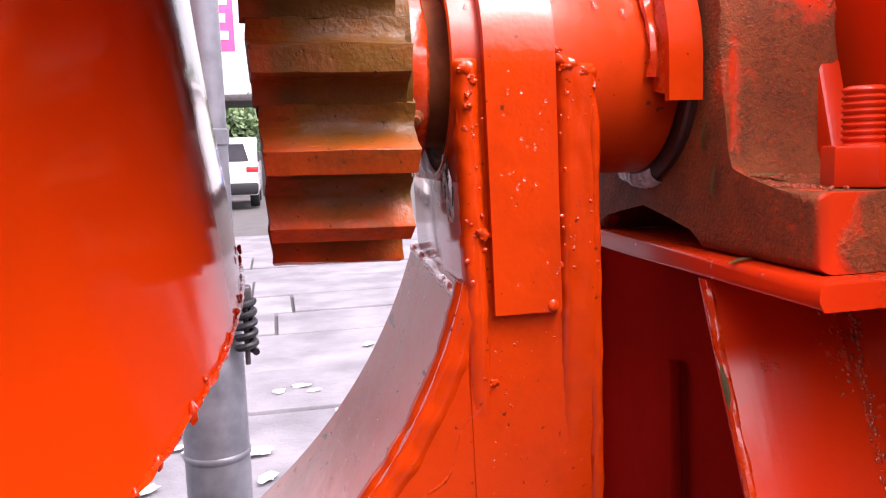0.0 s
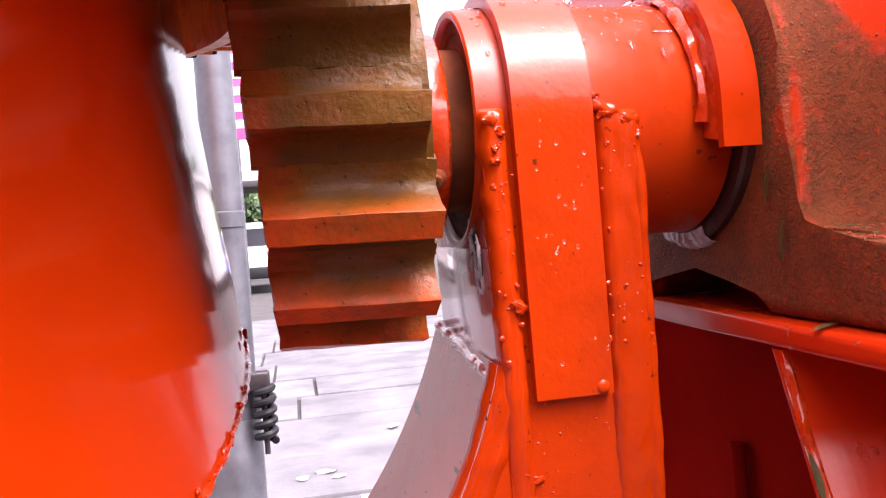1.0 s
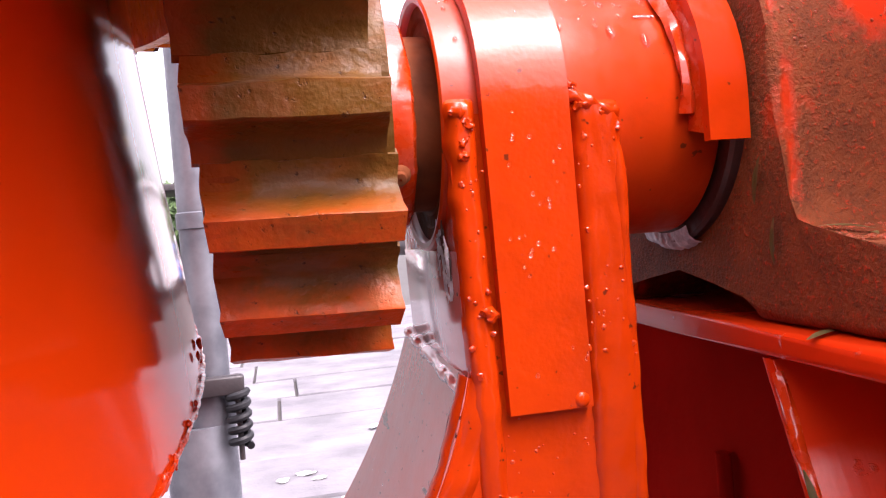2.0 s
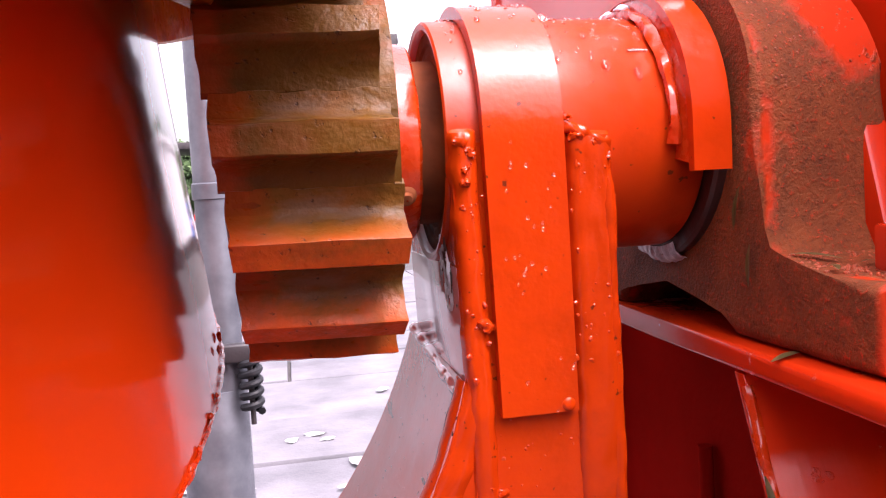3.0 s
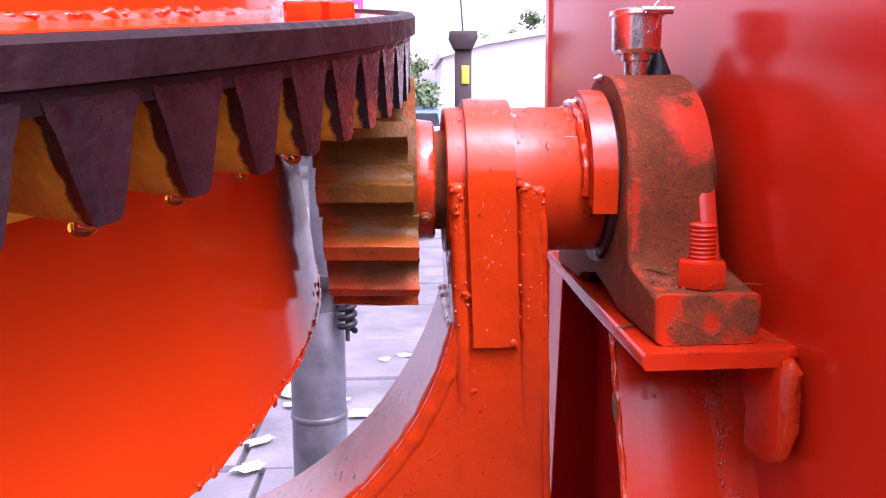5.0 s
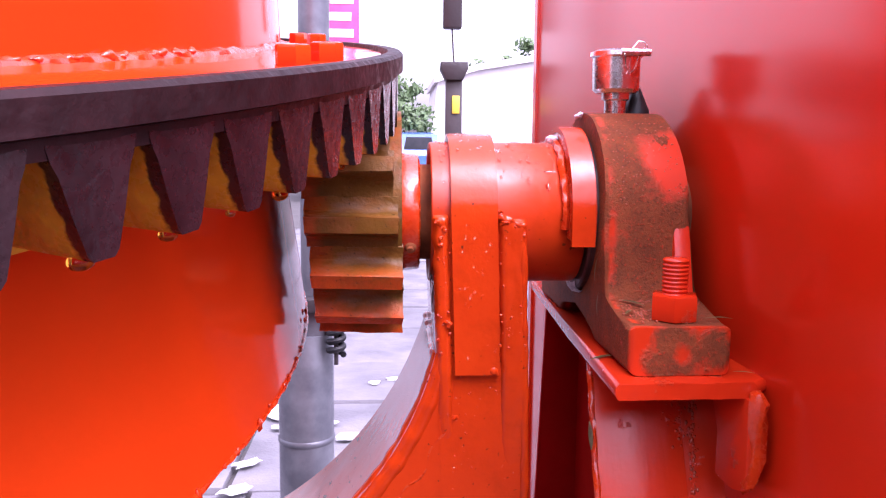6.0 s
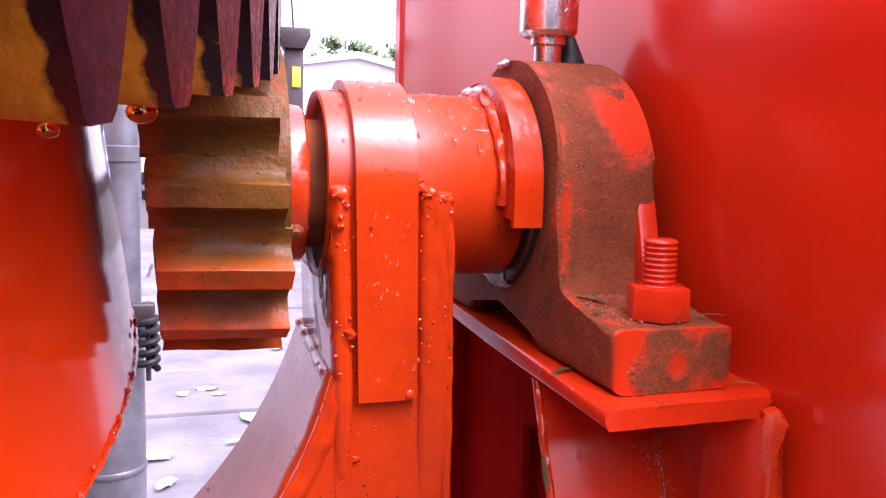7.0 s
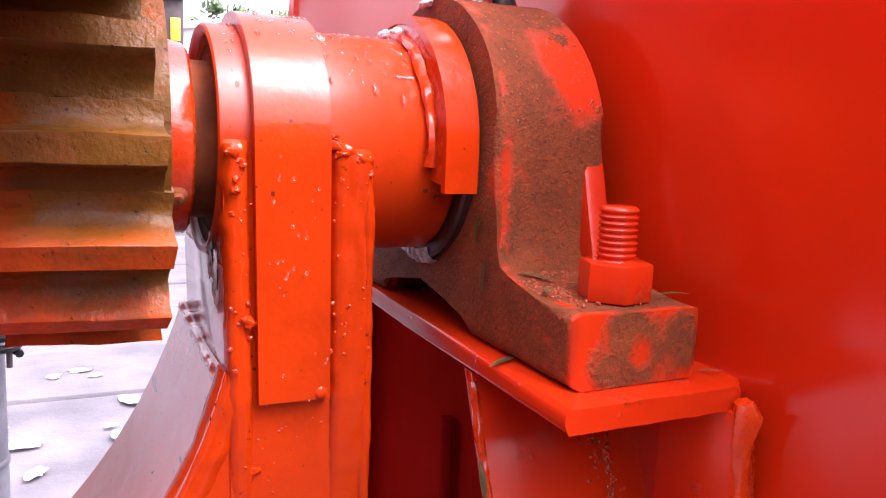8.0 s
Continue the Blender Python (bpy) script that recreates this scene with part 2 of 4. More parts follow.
def gear_material():
    m, nt, p = nodes_of("rusty_pinion_iron")
    base = mix(nt, ramp(nt, noise_node(nt, 30.0, 5.0), [(0.3, 0.0), (0.7, 1.0)]), (0.072, 0.031, 0.005), (0.134, 0.058, 0.006))
    rust = mix(nt, ramp(nt, noise_node(nt, 22.0, 5.0, 0.6, (0.5, 1.3, 1.7)), [(0.52, 0.0), (0.68, 1.0)]), base, (0.24, 0.085, 0.016))
    co = nt.nodes.new("ShaderNodeTexCoord")
    sep = nt.nodes.new("ShaderNodeSeparateXYZ")
    nt.links.new(co.outputs["Object"], sep.inputs[0])
    blot = noise_node(nt, 55.0, 5.0, 0.65)

    def reach(sock, gain, lo, hi):
        """Paint that thins out unevenly from one side."""
        add = nt.nodes.new("ShaderNodeMath")
        add.operation, add.inputs[1].default_value = "MULTIPLY_ADD", gain
        nt.links.new(blot, add.inputs[0])
        nt.links.new(sock, add.inputs[2])
        mr = nt.nodes.new("ShaderNodeMapRange")
        mr.inputs["From Min"].default_value, mr.inputs["From Max"].default_value = lo, hi
        nt.links.new(add.outputs[0], mr.inputs["Value"])
        return mr.outputs[0]

    tips = reach(sep.outputs["Y"], -0.012, -0.0870, -0.0925)       # tooth tips: the far end of minus y
    ends = reach(sep.outputs["X"], -0.020, 0.0, -0.008)            # the end towards the drum
    patch = ramp(nt, noise_node(nt, 16.0, 6.0, 0.6, (1.1, 1.0, 0.8)), [(0.58, 0.0), (0.72, 0.6)])
    geo = nt.nodes.new("ShaderNodeNewGeometry")
    high = nt.nodes.new("ShaderNodeSeparateXYZ")
    nt.links.new(geo.outputs["Position"], high.inputs[0])

    def times(a, b):
        mu = nt.nodes.new("ShaderNodeMath")
        mu.operation = "MULTIPLY"
        nt.links.new(a, mu.inputs[0])
        nt.links.new(b, mu.inputs[1])
        return mu.outputs[0]

    lower = reach(high.outputs["Z"], 0.04, 1.246, 1.205)            # the paint gun caught the lower teeth
    upper_side = reach(sep.outputs["Z"], 0.004, -0.0060, -0.0040)   # from the land over onto the upper flank
    wide = reach(sep.outputs["Y"], -0.022, -0.0850, -0.0960)
    sprayed = times(times(wide, upper_side), lower)
    tips = times(tips, ramp(nt, blot, [(0.40, 0.1), (0.65, 0.8)]))
    thin = nt.nodes.new("ShaderNodeMath")
    thin.operation, thin.inputs[1].default_value = "MULTIPLY", 0.35
    nt.links.new(ends, thin.inputs[0])
    grey_iron = ramp(nt, noise_node(nt, 38.0, 5.0, 0.6, (0.6, 1.0, 2.0)), [(0.60, 0.0), (0.70, 0.7)])
    over = mix(nt, grey_iron, rust, (0.15, 0.085, 0.050))
    over = mix(nt, patch, over, (0.34, 0.036, 0.004))
    over = mix(nt, tips, over, (0.17, 0.050, 0.014))
    over = mix(nt, times(sprayed, ramp(nt, noise_node(nt, 90.0, 5.0, 0.65), [(0.32, 0.45), (0.55, 1.0)])), over, (0.52, 0.070, 0.005))
    over = mix(nt, thin.outputs[0], over, (0.44, 0.036, 0.004))
    pits = ramp(nt, noise_node(nt, 260.0, 3.0, 0.6), [(0.64, 0.0), (0.72, 0.8)])
    over = mix(nt, pits, over, (0.03, 0.011, 0.006))
    nt.links.new(over, p.inputs["Base Color"])
    nt.links.new(ramp(nt, noise_node(nt, 120.0), [(0.3, 0.25), (0.7, 0.55)]), p.inputs["Roughness"])
    p.inputs["Specular IOR Level"].default_value = 0.2
    bump(nt, p, [(noise_node(nt, 60.0), 0.0011), (noise_node(nt, 300.0), 0.0005), (pits, -0.0002)])
    return m


m_pinion = gear_material()


def tooth_material():
    """Dark iron outside, amber grease on the working faces further in; x is the distance from the drum's axis."""
    m, nt, p = nodes_of("greased_gear_tooth")
    co = nt.nodes.new("ShaderNodeTexCoord")
    sep = nt.nodes.new("ShaderNodeSeparateXYZ")
    nt.links.new(co.outputs["Object"], sep.inputs[0])
    wob = nt.nodes.new("ShaderNodeMath")
    wob.operation, wob.inputs[1].default_value = "MULTIPLY_ADD", 0.010
    nt.links.new(noise_node(nt, 130.0, 4.0), wob.inputs[0])
    nt.links.new(sep.outputs["X"], wob.inputs[2])
    edge = nt.nodes.new("ShaderNodeMapRange")
    edge.inputs["From Min"].default_value, edge.inputs["From Max"].default_value = 0.6842, 0.6860
    nt.links.new(wob.outputs[0], edge.inputs["Value"])
    amber = mix(nt, ramp(nt, noise_node(nt, 70.0), [(0.35, 0.0), (0.7, 1.0)]), (0.56, 0.25, 0.013), (0.36, 0.13, 0.009))
    iron = mix(nt, ramp(nt, noise_node(nt, 45.0), [(0.35, 0.0), (0.7, 1.0)]), (0.010, 0.0042, 0.0056), (0.026, 0.0100, 0.0125))
    nt.links.new(mix(nt, edge.outputs[0], amber, iron), p.inputs["Base Color"])
    nt.links.new(ramp(nt, noise_node(nt, 200.0), [(0.3, 0.16), (0.7, 0.38)]), p.inputs["Roughness"])
    p.inputs["Specular IOR Level"].default_value = 0.3
    p.inputs["Coat Weight"].default_value, p.inputs["Coat Roughness"].default_value = 0.12, 0.12
    bump(nt, p, [(noise_node(nt, 45.0), 0.0014), (noise_node(nt, 260.0), 0.0003)])
    return m


m_tooth = tooth_material()


def clear_material(name, colour, rough):
    m, nt, p = nodes_of(name)
    p.inputs["Base Color"].default_value = (*colour, 1)
    p.inputs["Transmission Weight"].default_value = 1.0
    p.inputs["IOR"].default_value = 1.33
    p.inputs["Roughness"].default_value = rough
    return m


m_water = clear_material("water", (1.0, 0.93, 0.9), 0.02)
m_oil = clear_material("amber_oil", (0.75, 0.30, 0.03), 0.08)
m_glass = surface("dark_glass", (0.03, 0.035, 0.04), (0.05, 0.05, 0.06), 2.0, (0.05, 0.1))

# ---- mesh helpers ----
def part(name, bm, material, parent=None, label="", smooth=40):
    me = bpy.data.meshes.new(name)
    bmesh.ops.recalc_face_normals(bm, faces=bm.faces[:])
    bm.to_mesh(me)
    bm.free()
    me.materials.append(material)
    if smooth:
        me.polygons.foreach_set("use_smooth", [True] * len(me.polygons))
        me.set_sharp_from_angle(angle=radians(smooth))
    ob = new(name, me)
    if parent:
        ob.parent = parent
    if label:
        tagged(ob, label)
    return ob


def thing(name, label, category, m=None, group="", kind=""):
    ob = new(name)
    ob.empty_display_size = 0.02
    if m is not None:
        ob.matrix_world = m
    return tagged(ob, label, category, group, kind)


def box(x0, x1, y0, y1, z0, z1, bevel=0.0, seg=2, bm=None):
    own = bmesh.new()
    bmesh.ops.create_cube(own, size=1.0, matrix=Matrix.LocRotScale(((x0 + x1) / 2, (y0 + y1) / 2, (z0 + z1) / 2), None, (x1 - x0, y1 - y0, z1 - z0)))
    if bevel:
        bmesh.ops.bevel(own, geom=own.edges[:], offset=bevel, segments=seg, affect="EDGES", profile=0.5)
    return own if bm is None else join(bm, own)


def join(bm, other, m=None):
    if m is not None:
        other.transform(m)
    me = bpy.data.meshes.new("tmp")
    other.to_mesh(me)
    other.free()
    bm.from_mesh(me)
    bpy.data.meshes.remove(me)
    return bm


def lathe(profile, n=64, a0=0.0, a1=2 * math.pi, axis="z"):
    """Profile of (radius, height) turned round z, or round x for axis 'x'."""
    bm = bmesh.new()
    full = abs(a1 - a0 - 2 * math.pi) < 1e-6
    rings = []
    for i in range(n if full else n + 1):
        a = a0 + (a1 - a0) * i / n
        if axis == "z":
            rings.append([bm.verts.new((r * math.cos(a), r * math.sin(a), h)) for r, h in profile])
        else:
            rings.append([bm.verts.new((h, -r * math.cos(a), r * math.sin(a))) for r, h in profile])
    for i in range(n):
        p, q = rings[i], rings[(i + 1) % len(rings)]
        for j in range(len(profile) - 1):
            bm.faces.new((p[j], q[j], q[j + 1], p[j + 1]))
    return bm


def prism(outline, axis, lo, hi, bevel=0.0, seg=2):
    """A flat outline pushed from lo to hi along an axis; the outline is in the other two axes, in order."""
    def place(u, v, w):
        return {"x": (w, u, v), "y": (u, w, v), "z": (u, v, w)}[axis]
    bm = bmesh.new()
    a = [bm.verts.new(place(u, v, lo)) for u, v in outline]
    b = [bm.verts.new(place(u, v, hi)) for u, v in outline]
    fa, fb = bm.faces.new(a), bm.faces.new(b[::-1])
    n = len(outline)
    for i in range(n):
        bm.faces.new((a[i], a[(i + 1) % n], b[(i + 1) % n], b[i]))
    if bevel:
        edges = [e for e in bm.edges if e.calc_length() > 0 and (fa in e.link_faces or fb in e.link_faces)]
        bmesh.ops.bevel(bm, geom=edges, offset=bevel, segments=seg, affect="EDGES", profile=0.5)
    return bm


def tube(points, radius, n=8, wobble=0.0, seed=0.0, cap=True):
    """A round bar along points; wobble makes a lumpy weld bead of it."""
    bm = bmesh.new()
    pts = [Vector(p) for p in points]
    rings = []
    for i, p in enumerate(pts):
        d = (pts[min(i + 1, len(pts) - 1)] - pts[max(i - 1, 0)]).normalized()
        u = d.orthogonal().normalized() if i == 0 else (u - d * u.dot(d)).normalized()
        v = d.cross(u)
        r = radius[i] if isinstance(radius, (list, tuple)) else radius
        ring = []
        for k in range(n):
            a = 2 * math.pi * k / n
            rr = r * (1 + wobble * noise.noise((p + Vector((seed, 0, 0))) * 90 + Vector((math.cos(a), math.sin(a), 0)) * 0.8) * 2)
            ring.append(bm.verts.new(p + (u * math.cos(a) + v * math.sin(a)) * rr))
        rings.append(ring)
    for p, q in zip(rings, rings[1:]):
        for k in range(n):
            bm.faces.new((p[k], p[(k + 1) % n], q[(k + 1) % n], q[k]))
    if cap:
        bm.faces.new(rings[0][::-1]), bm.faces.new(rings[-1])
    return bm


def line(a, b, n):
    a, b = Vector(a), Vector(b)
    return [a.lerp(b, i / n) for i in range(n + 1)]


def roughen(bm, amount, scale, seed=0.0):
    bm.normal_update()
    for v in bm.verts:
        v.co += v.normal * amount * noise.noise(v.co * scale + Vector((seed, seed, seed)))
    return bm


AXIS_Y, AXIS_Z = 0.375, 1.236
DRUM_X, DRUM_TILT = -0.634, 8.55
axis_pose = Matrix.Translation((0, AXIS_Y, AXIS_Z))
drum_pose = pose(DRUM_X, AXIS_Y, AXIS_Z, DRUM_TILT, 0, 0)

# ---- ground, one sheet to the horizon, with cast slabs near by ----
ground = tagged(part("ground", prism([(-400, -400), (400, -400), (400, 400), (-400, 400)], "z", -0.3, -0.03), m_joint), "pale dusty earth ground of the yard", "ground", kind="structure")

# ---- unseen dark wall, added behind the camera to shape reflections and front light ----
reflection_wall = tagged(part("reflection_wall_south", box(-1.5, 1.1, -1.95, -1.75, -0.03, 1.95, 0.01), m_reflection_wall), "unseen dark wall added to shape reflections", "wall", kind="structure")

# ---- drum ----
drum = thing("mixer_drum", "orange gloss painted steel concrete mixer drum with iron ring gear", "mixer drum", drum_pose)
RIM_Z, RIM_R, WALL_R = -0.102, 0.615, 0.598
part("shell", lathe([(WALL_R, 0.101), (WALL_R + 0.0005, 0.06), (WALL_R + 0.004, 0.02), (WALL_R + 0.008, -0.02), (RIM_R - 0.004, -0.06), (RIM_R, RIM_Z), (RIM_R - 0.006, RIM_Z - 0.004), (0.52, RIM_Z - 0.03), (0.36, RIM_Z - 0.10), (0.15, RIM_Z - 0.14), (0.01, RIM_Z - 0.145)], 220), m_drum, drum)
part("upper_shell", lathe([(0.602, 0.100), (0.600, 0.2), (0.575, 0.38), (0.45, 0.62), (0.33, 0.75), (0.325, 0.78)], 200), m_drum, drum)
bead = [Vector(((RIM_R + 0.0005) * math.cos(a), (RIM_R + 0.0005) * math.sin(a), RIM_Z)) for a in np.linspace(-2.4, 0.7, 700)]
part("rim_weld", tube(bead, 0.0010, 6, 0.6), m_weld, drum, "lumpy painted weld round the drum's lower rim")
drip = random.Random(19)
for k in range(46):
    if k % 3 == 1:
        continue
    a = radians(-62 + 1.45 * k + drip.uniform(-0.6, 0.6))
    r = drip.choice((0.0009, 0.0012, 0.0016, 0.0024))
    bm = bmesh.new()
    bmesh.ops.create_icosphere(bm, subdivisions=2, radius=r)
    bm.transform(Matrix.Diagonal((0.7, 1.0, drip.uniform(1.0, 2.0), 1)))
    part("paint_drip", roughen(bm, r * 0.5, 420, k), m_weld, drum, "hardened drip of orange paint").matrix_local = Matrix.Translation(((RIM_R + 0.0004) * math.cos(a), (RIM_R + 0.0004) * math.sin(a), RIM_Z + drip.choice((0.0, 0.0, 0.002, 0.004, 0.012 if a > -0.35 else 0.0))))
GEAR_R, GEAR_IN, TOP_Z, ROOT_Z, TIP_Z = 0.689, 0.634, 0.112, 0.093, 0.0625
gear = part("ring_gear", lathe([(GEAR_IN - 0.02, TOP_Z - 0.010), (GEAR_R - 0.011, TOP_Z - 0.010), (GEAR_R - 0.010, TOP_Z), (GEAR_R - 0.002, TOP_Z), (GEAR_R, TOP_Z - 0.002), (GEAR_R, TOP_Z - 0.012), (GEAR_R - 0.003, TOP_Z - 0.013), (GEAR_R - 0.004, ROOT_Z), (GEAR_IN, ROOT_Z), (GEAR_IN - 0.02, ROOT_Z), (GEAR_IN - 0.02, TOP_Z - 0.010)], 240), m_ring, drum, "dark greasy cast iron ring gear")
part("skirt", lathe([(GEAR_IN - 0.004, ROOT_Z + 0.002), (GEAR_IN - 0.001, TIP_Z - 0.006), (GEAR_IN - 0.003, TIP_Z - 0.009), (GEAR_IN - 0.012, TIP_Z - 0.009), (GEAR_IN - 0.014, ROOT_Z + 0.002)], 240), m_skirt, drum, "inner ring coated with amber grease")
part("flange", roughen(lathe([(0.598, TOP_Z + 0.004), (0.613, TOP_Z - 0.002), (0.674, TOP_Z - 0.003), (0.6775, TOP_Z - 0.0095), (0.602, TOP_Z - 0.0095)], 240), 0.0008, 60), m_drum, drum, "bright orange drum flange above the gear")
GEAR_TEETH, GEAR_PHASE = 120, 0.9


def ring_tooth():
    bm = bmesh.new()
    rows = []
    for r, s in ((GEAR_IN - 0.001, 0.9), (GEAR_R - 0.0035, 1.0)):
        w0, w1, w2 = 0.0126 * s, 0.0093 * s, 0.0054 * s
        rows.append([bm.verts.new((r, u, z)) for u, z in ((-w0 - 0.0030 * s, ROOT_Z + 0.004), (-w0 - 0.0016 * s, ROOT_Z - 0.0010), (-w0 + 0.0003, ROOT_Z - 0.0050), (-w1, ROOT_Z - 0.0165), (-w2 - 0.0002, TIP_Z + 0.002), (-w2 * 0.7, TIP_Z), (w2 * 0.7, TIP_Z), (w2 + 0.0002, TIP_Z + 0.002), (w1, ROOT_Z - 0.0165), (w0 - 0.0003, ROOT_Z - 0.0050), (w0 + 0.0016 * s, ROOT_Z - 0.0010), (w0 + 0.0030 * s, ROOT_Z + 0.004))])
    a, b = rows
    bm.faces.new(a), bm.faces.new(b[::-1])
    for i in range(len(a)):
        bm.faces.new((a[i], a[(i + 1) % len(a)], b[(i + 1) % len(a)], b[i]))
    return bm


tooth = part("gear_tooth", ring_tooth(), m_tooth, gear, smooth=25)
for i in range(1, GEAR_TEETH):
    t = new("gear_tooth", tooth.data)
    t.parent = gear
    t.matrix_local = pose(0, 0, 0, 0, 0, GEAR_PHASE + 360 / GEAR_TEETH * i)
tooth.matrix_local = pose(0, 0, 0, 0, 0, GEAR_PHASE)


def hexagon(r, rot=0.0):
    return [(r * math.cos(math.pi / 3 * k + rot), r * math.sin(math.pi / 3 * k + rot)) for k in range(6)]


bolt_head = part("flange_bolt", prism(hexagon(0.0090), "z", TOP_Z - 0.004, TOP_Z + 0.0075, 0.0015), m_drum, drum)
for i, a in enumerate([-14.5 + 36 * k + o for k in range(10) for o in (0, 5)]):
    b = bolt_head if i == 0 else new("flange_bolt", bolt_head.data)
    b.parent = drum
    b.matrix_local = pose(0, 0, 0, 0, 0, a) @ pose(0.655, 0, 0, 0, 0, 17 * i)
fillet = [Vector((0.603 * math.cos(a), 0.603 * math.sin(a), TOP_Z - 0.001)) for a in np.linspace(-1.3, 0.4, 420)]
part("flange_weld", tube(fillet, 0.0045, 8, 0.18, 51.0), m_weld, drum, "thick glossy weld round the flange")
lump = random.Random(64)
for k in range(17):
    a = radians(-36 + 1.35 * k + lump.uniform(-0.5, 0.5))
    bm = bmesh.new()
    bmesh.ops.create_icosphere(bm, subdivisions=3, radius=lump.uniform(0.0016, 0.0036))
    bm.transform(Matrix.Diagonal((0.8, lump.uniform(1.0, 2.2), lump.uniform(0.4, 0.9), 1)))
    part("weld_lump", roughen(bm, 0.0016, 320, k * 3.0), m_weld, drum, "craggy painted weld lump").matrix_local = pose(0, 0, 0, 0, 0, math.degrees(a)) @ pose(0.6045, 0, TOP_Z + 0.0025)
for a, s in ((-29.2, 1.2), (-26.2, 1.0), (-23.3, 0.6), (-20.2, 1.1), (-32.3, 1.2), (-14.2, 0.6)):
    bm = bmesh.new()
    bmesh.ops.create_uvsphere(bm, u_segments=12, v_segments=8, radius=0.0030 * s)
    bm.transform(Matrix.Diagonal((1.0, 1.25, 0.8, 1)))
    part("oil_drop", bm, m_oil, drum, "amber oil drop hanging from a tooth").matrix_local = pose(0, 0, 0, 0, 0, a) @ pose(GEAR_R - 0.012, 0, TIP_Z - 0.0015)

# ---- pinion ----
pinion = thing("pinion", "rusty brown cast iron pinion gear with orange overspray", "pinion gear", axis_pose)
PIN_X0, PIN_X1, PIN_R, ROOT_R, PIN_TEETH, PIN_PHASE = -0.003, 0.055, 0.0868, 0.0705, 14, 1.0
PIN_H = PIN_R - ROOT_R
part("core", lathe([(0.030, PIN_X0 + 0.001), (ROOT_R, PIN_X0 + 0.001), (ROOT_R + 0.0005, PIN_X1 - 0.001), (0.030, PIN_X1 - 0.001), (0.030, PIN_X0 + 0.001)], 56, axis="x"), m_pinion, pinion)


def pinion_tooth():
    bm = bmesh.new()
    rows = []
    n = 7
    for i in range(n + 1):
        x = PIN_X0 + (PIN_X1 - PIN_X0) * i / n
        s = 1 - 0.02 * (1 - i / n)
        flank = [(0.0168, -0.20), (0.0160, -0.03), (0.0142, 0.01), (0.0112, 0.08), (0.0088, 0.24), (0.0071, 0.48), (0.0062, 0.74), (0.0057, 0.96), (0.0051, 1.0)]
        worn = [(0.0168, -0.20), (0.0160, -0.03), (0.0140, 0.0), (0.0105, 0.03), (0.0078, 0.12), (0.0062, 0.35), (0.0054, 0.70), (0.0051, 0.96), (0.0047, 1.0)]
        prof = [(-u, ROOT_R + h * PIN_H) for u, h in flank] + [(u, ROOT_R + h * PIN_H) for u, h in worn[::-1]]
        row = []
        for u, r in prof:
            k = 0.0010 * noise.noise(Vector((x * 90, u * 90, r * 90)))
            end = 0.0015 * noise.noise(Vector((u * 110, r * 90, i))) if i in (0, n) else 0
            row.append(bm.verts.new((x + end, -(r * s + k), u + k)))
        rows.append(row)
    for a, b in zip(rows, rows[1:]):
        for j in range(len(a) - 1):
            bm.faces.new((a[j], a[j + 1], b[j + 1], b[j]))
    bm.faces.new(rows[0]), bm.faces.new(rows[-1][::-1])
    return bm


ptooth = part("pinion_tooth", pinion_tooth(), m_pinion, pinion, smooth=38)
for i in range(PIN_TEETH):
    t = ptooth if i == 0 else new("pinion_tooth", ptooth.data)
    t.parent = pinion
    turn = 360 / PIN_TEETH * i + PIN_PHASE
    rise = PIN_R * math.sin(radians(-turn))
    t.matrix_local = pose(-0.08 * max(0.0, rise + 0.046), 0, 0, turn, 0, 0)     # the end faces are cut out of true
part("hub", roughen(lathe([(0.030, 0.054), (0.0415, 0.054), (0.0420, 0.056), (0.0410, 0.0655), (0.0395, 0.0668), (0.030, 0.0668)], 48, axis="x"), 0.0008, 120), m_weld, pinion, "painted pinion hub")
part("collar", lathe([(0.0335, 0.0775), (0.0360, 0.0772), (0.0372, 0.0780), (0.0400, 0.0780), (0.0410, 0.0770), (0.0456, 0.0768), (0.0456, 0.084), (0.0335, 0.084)], 56, axis="x"), m_shaft, pinion, "brown greasy collar on the shaft")
part("set_screw", roughen(lathe([(0.0005, 0.004), (0.0022, 0.0038), (0.0026, 0.0018), (0.0036, 0.0014), (0.0042, 0.0)], 14), 0.0004, 400), m_shaft, pinion, "rusty set screw in the hub").matrix_local = pose(0.060, -0.0355, -0.0215, 120, 0, 0)
part("shaft", lathe([(0.0005, -0.002), (0.033, -0.002), (0.034, 0.0), (0.034, 0.36), (0.0005, 0.36)], 48, axis="x"), m_shaft, pinion, "greasy steel drive shaft")

# ---- yoke: post, arch, strap ----
yoke = thing("drum_yoke", "orange painted welded steel yoke arm with clamping strap", "yoke")
PX0, PX1, PY0, PY1, PTOP = 0.0745, 0.1362, 0.3247, 0.436, 1.2325
LEAN_X, LEAN_Y, LEAN_Z = 0.042, 0.085, 1.235      # the arm leans: below the shaft it runs back and outwards


def leaned(p, sideways=1.0):
    drop_z = max(0.0, LEAN_Z - p[2])
    return Vector((p[0] + LEAN_X * sideways * drop_z, p[1] + LEAN_Y * drop_z, p[2]))


def lean(bm, sideways=1.0):
    for v in bm.verts:
        v.co = leaned(v.co, sideways)
    return bm


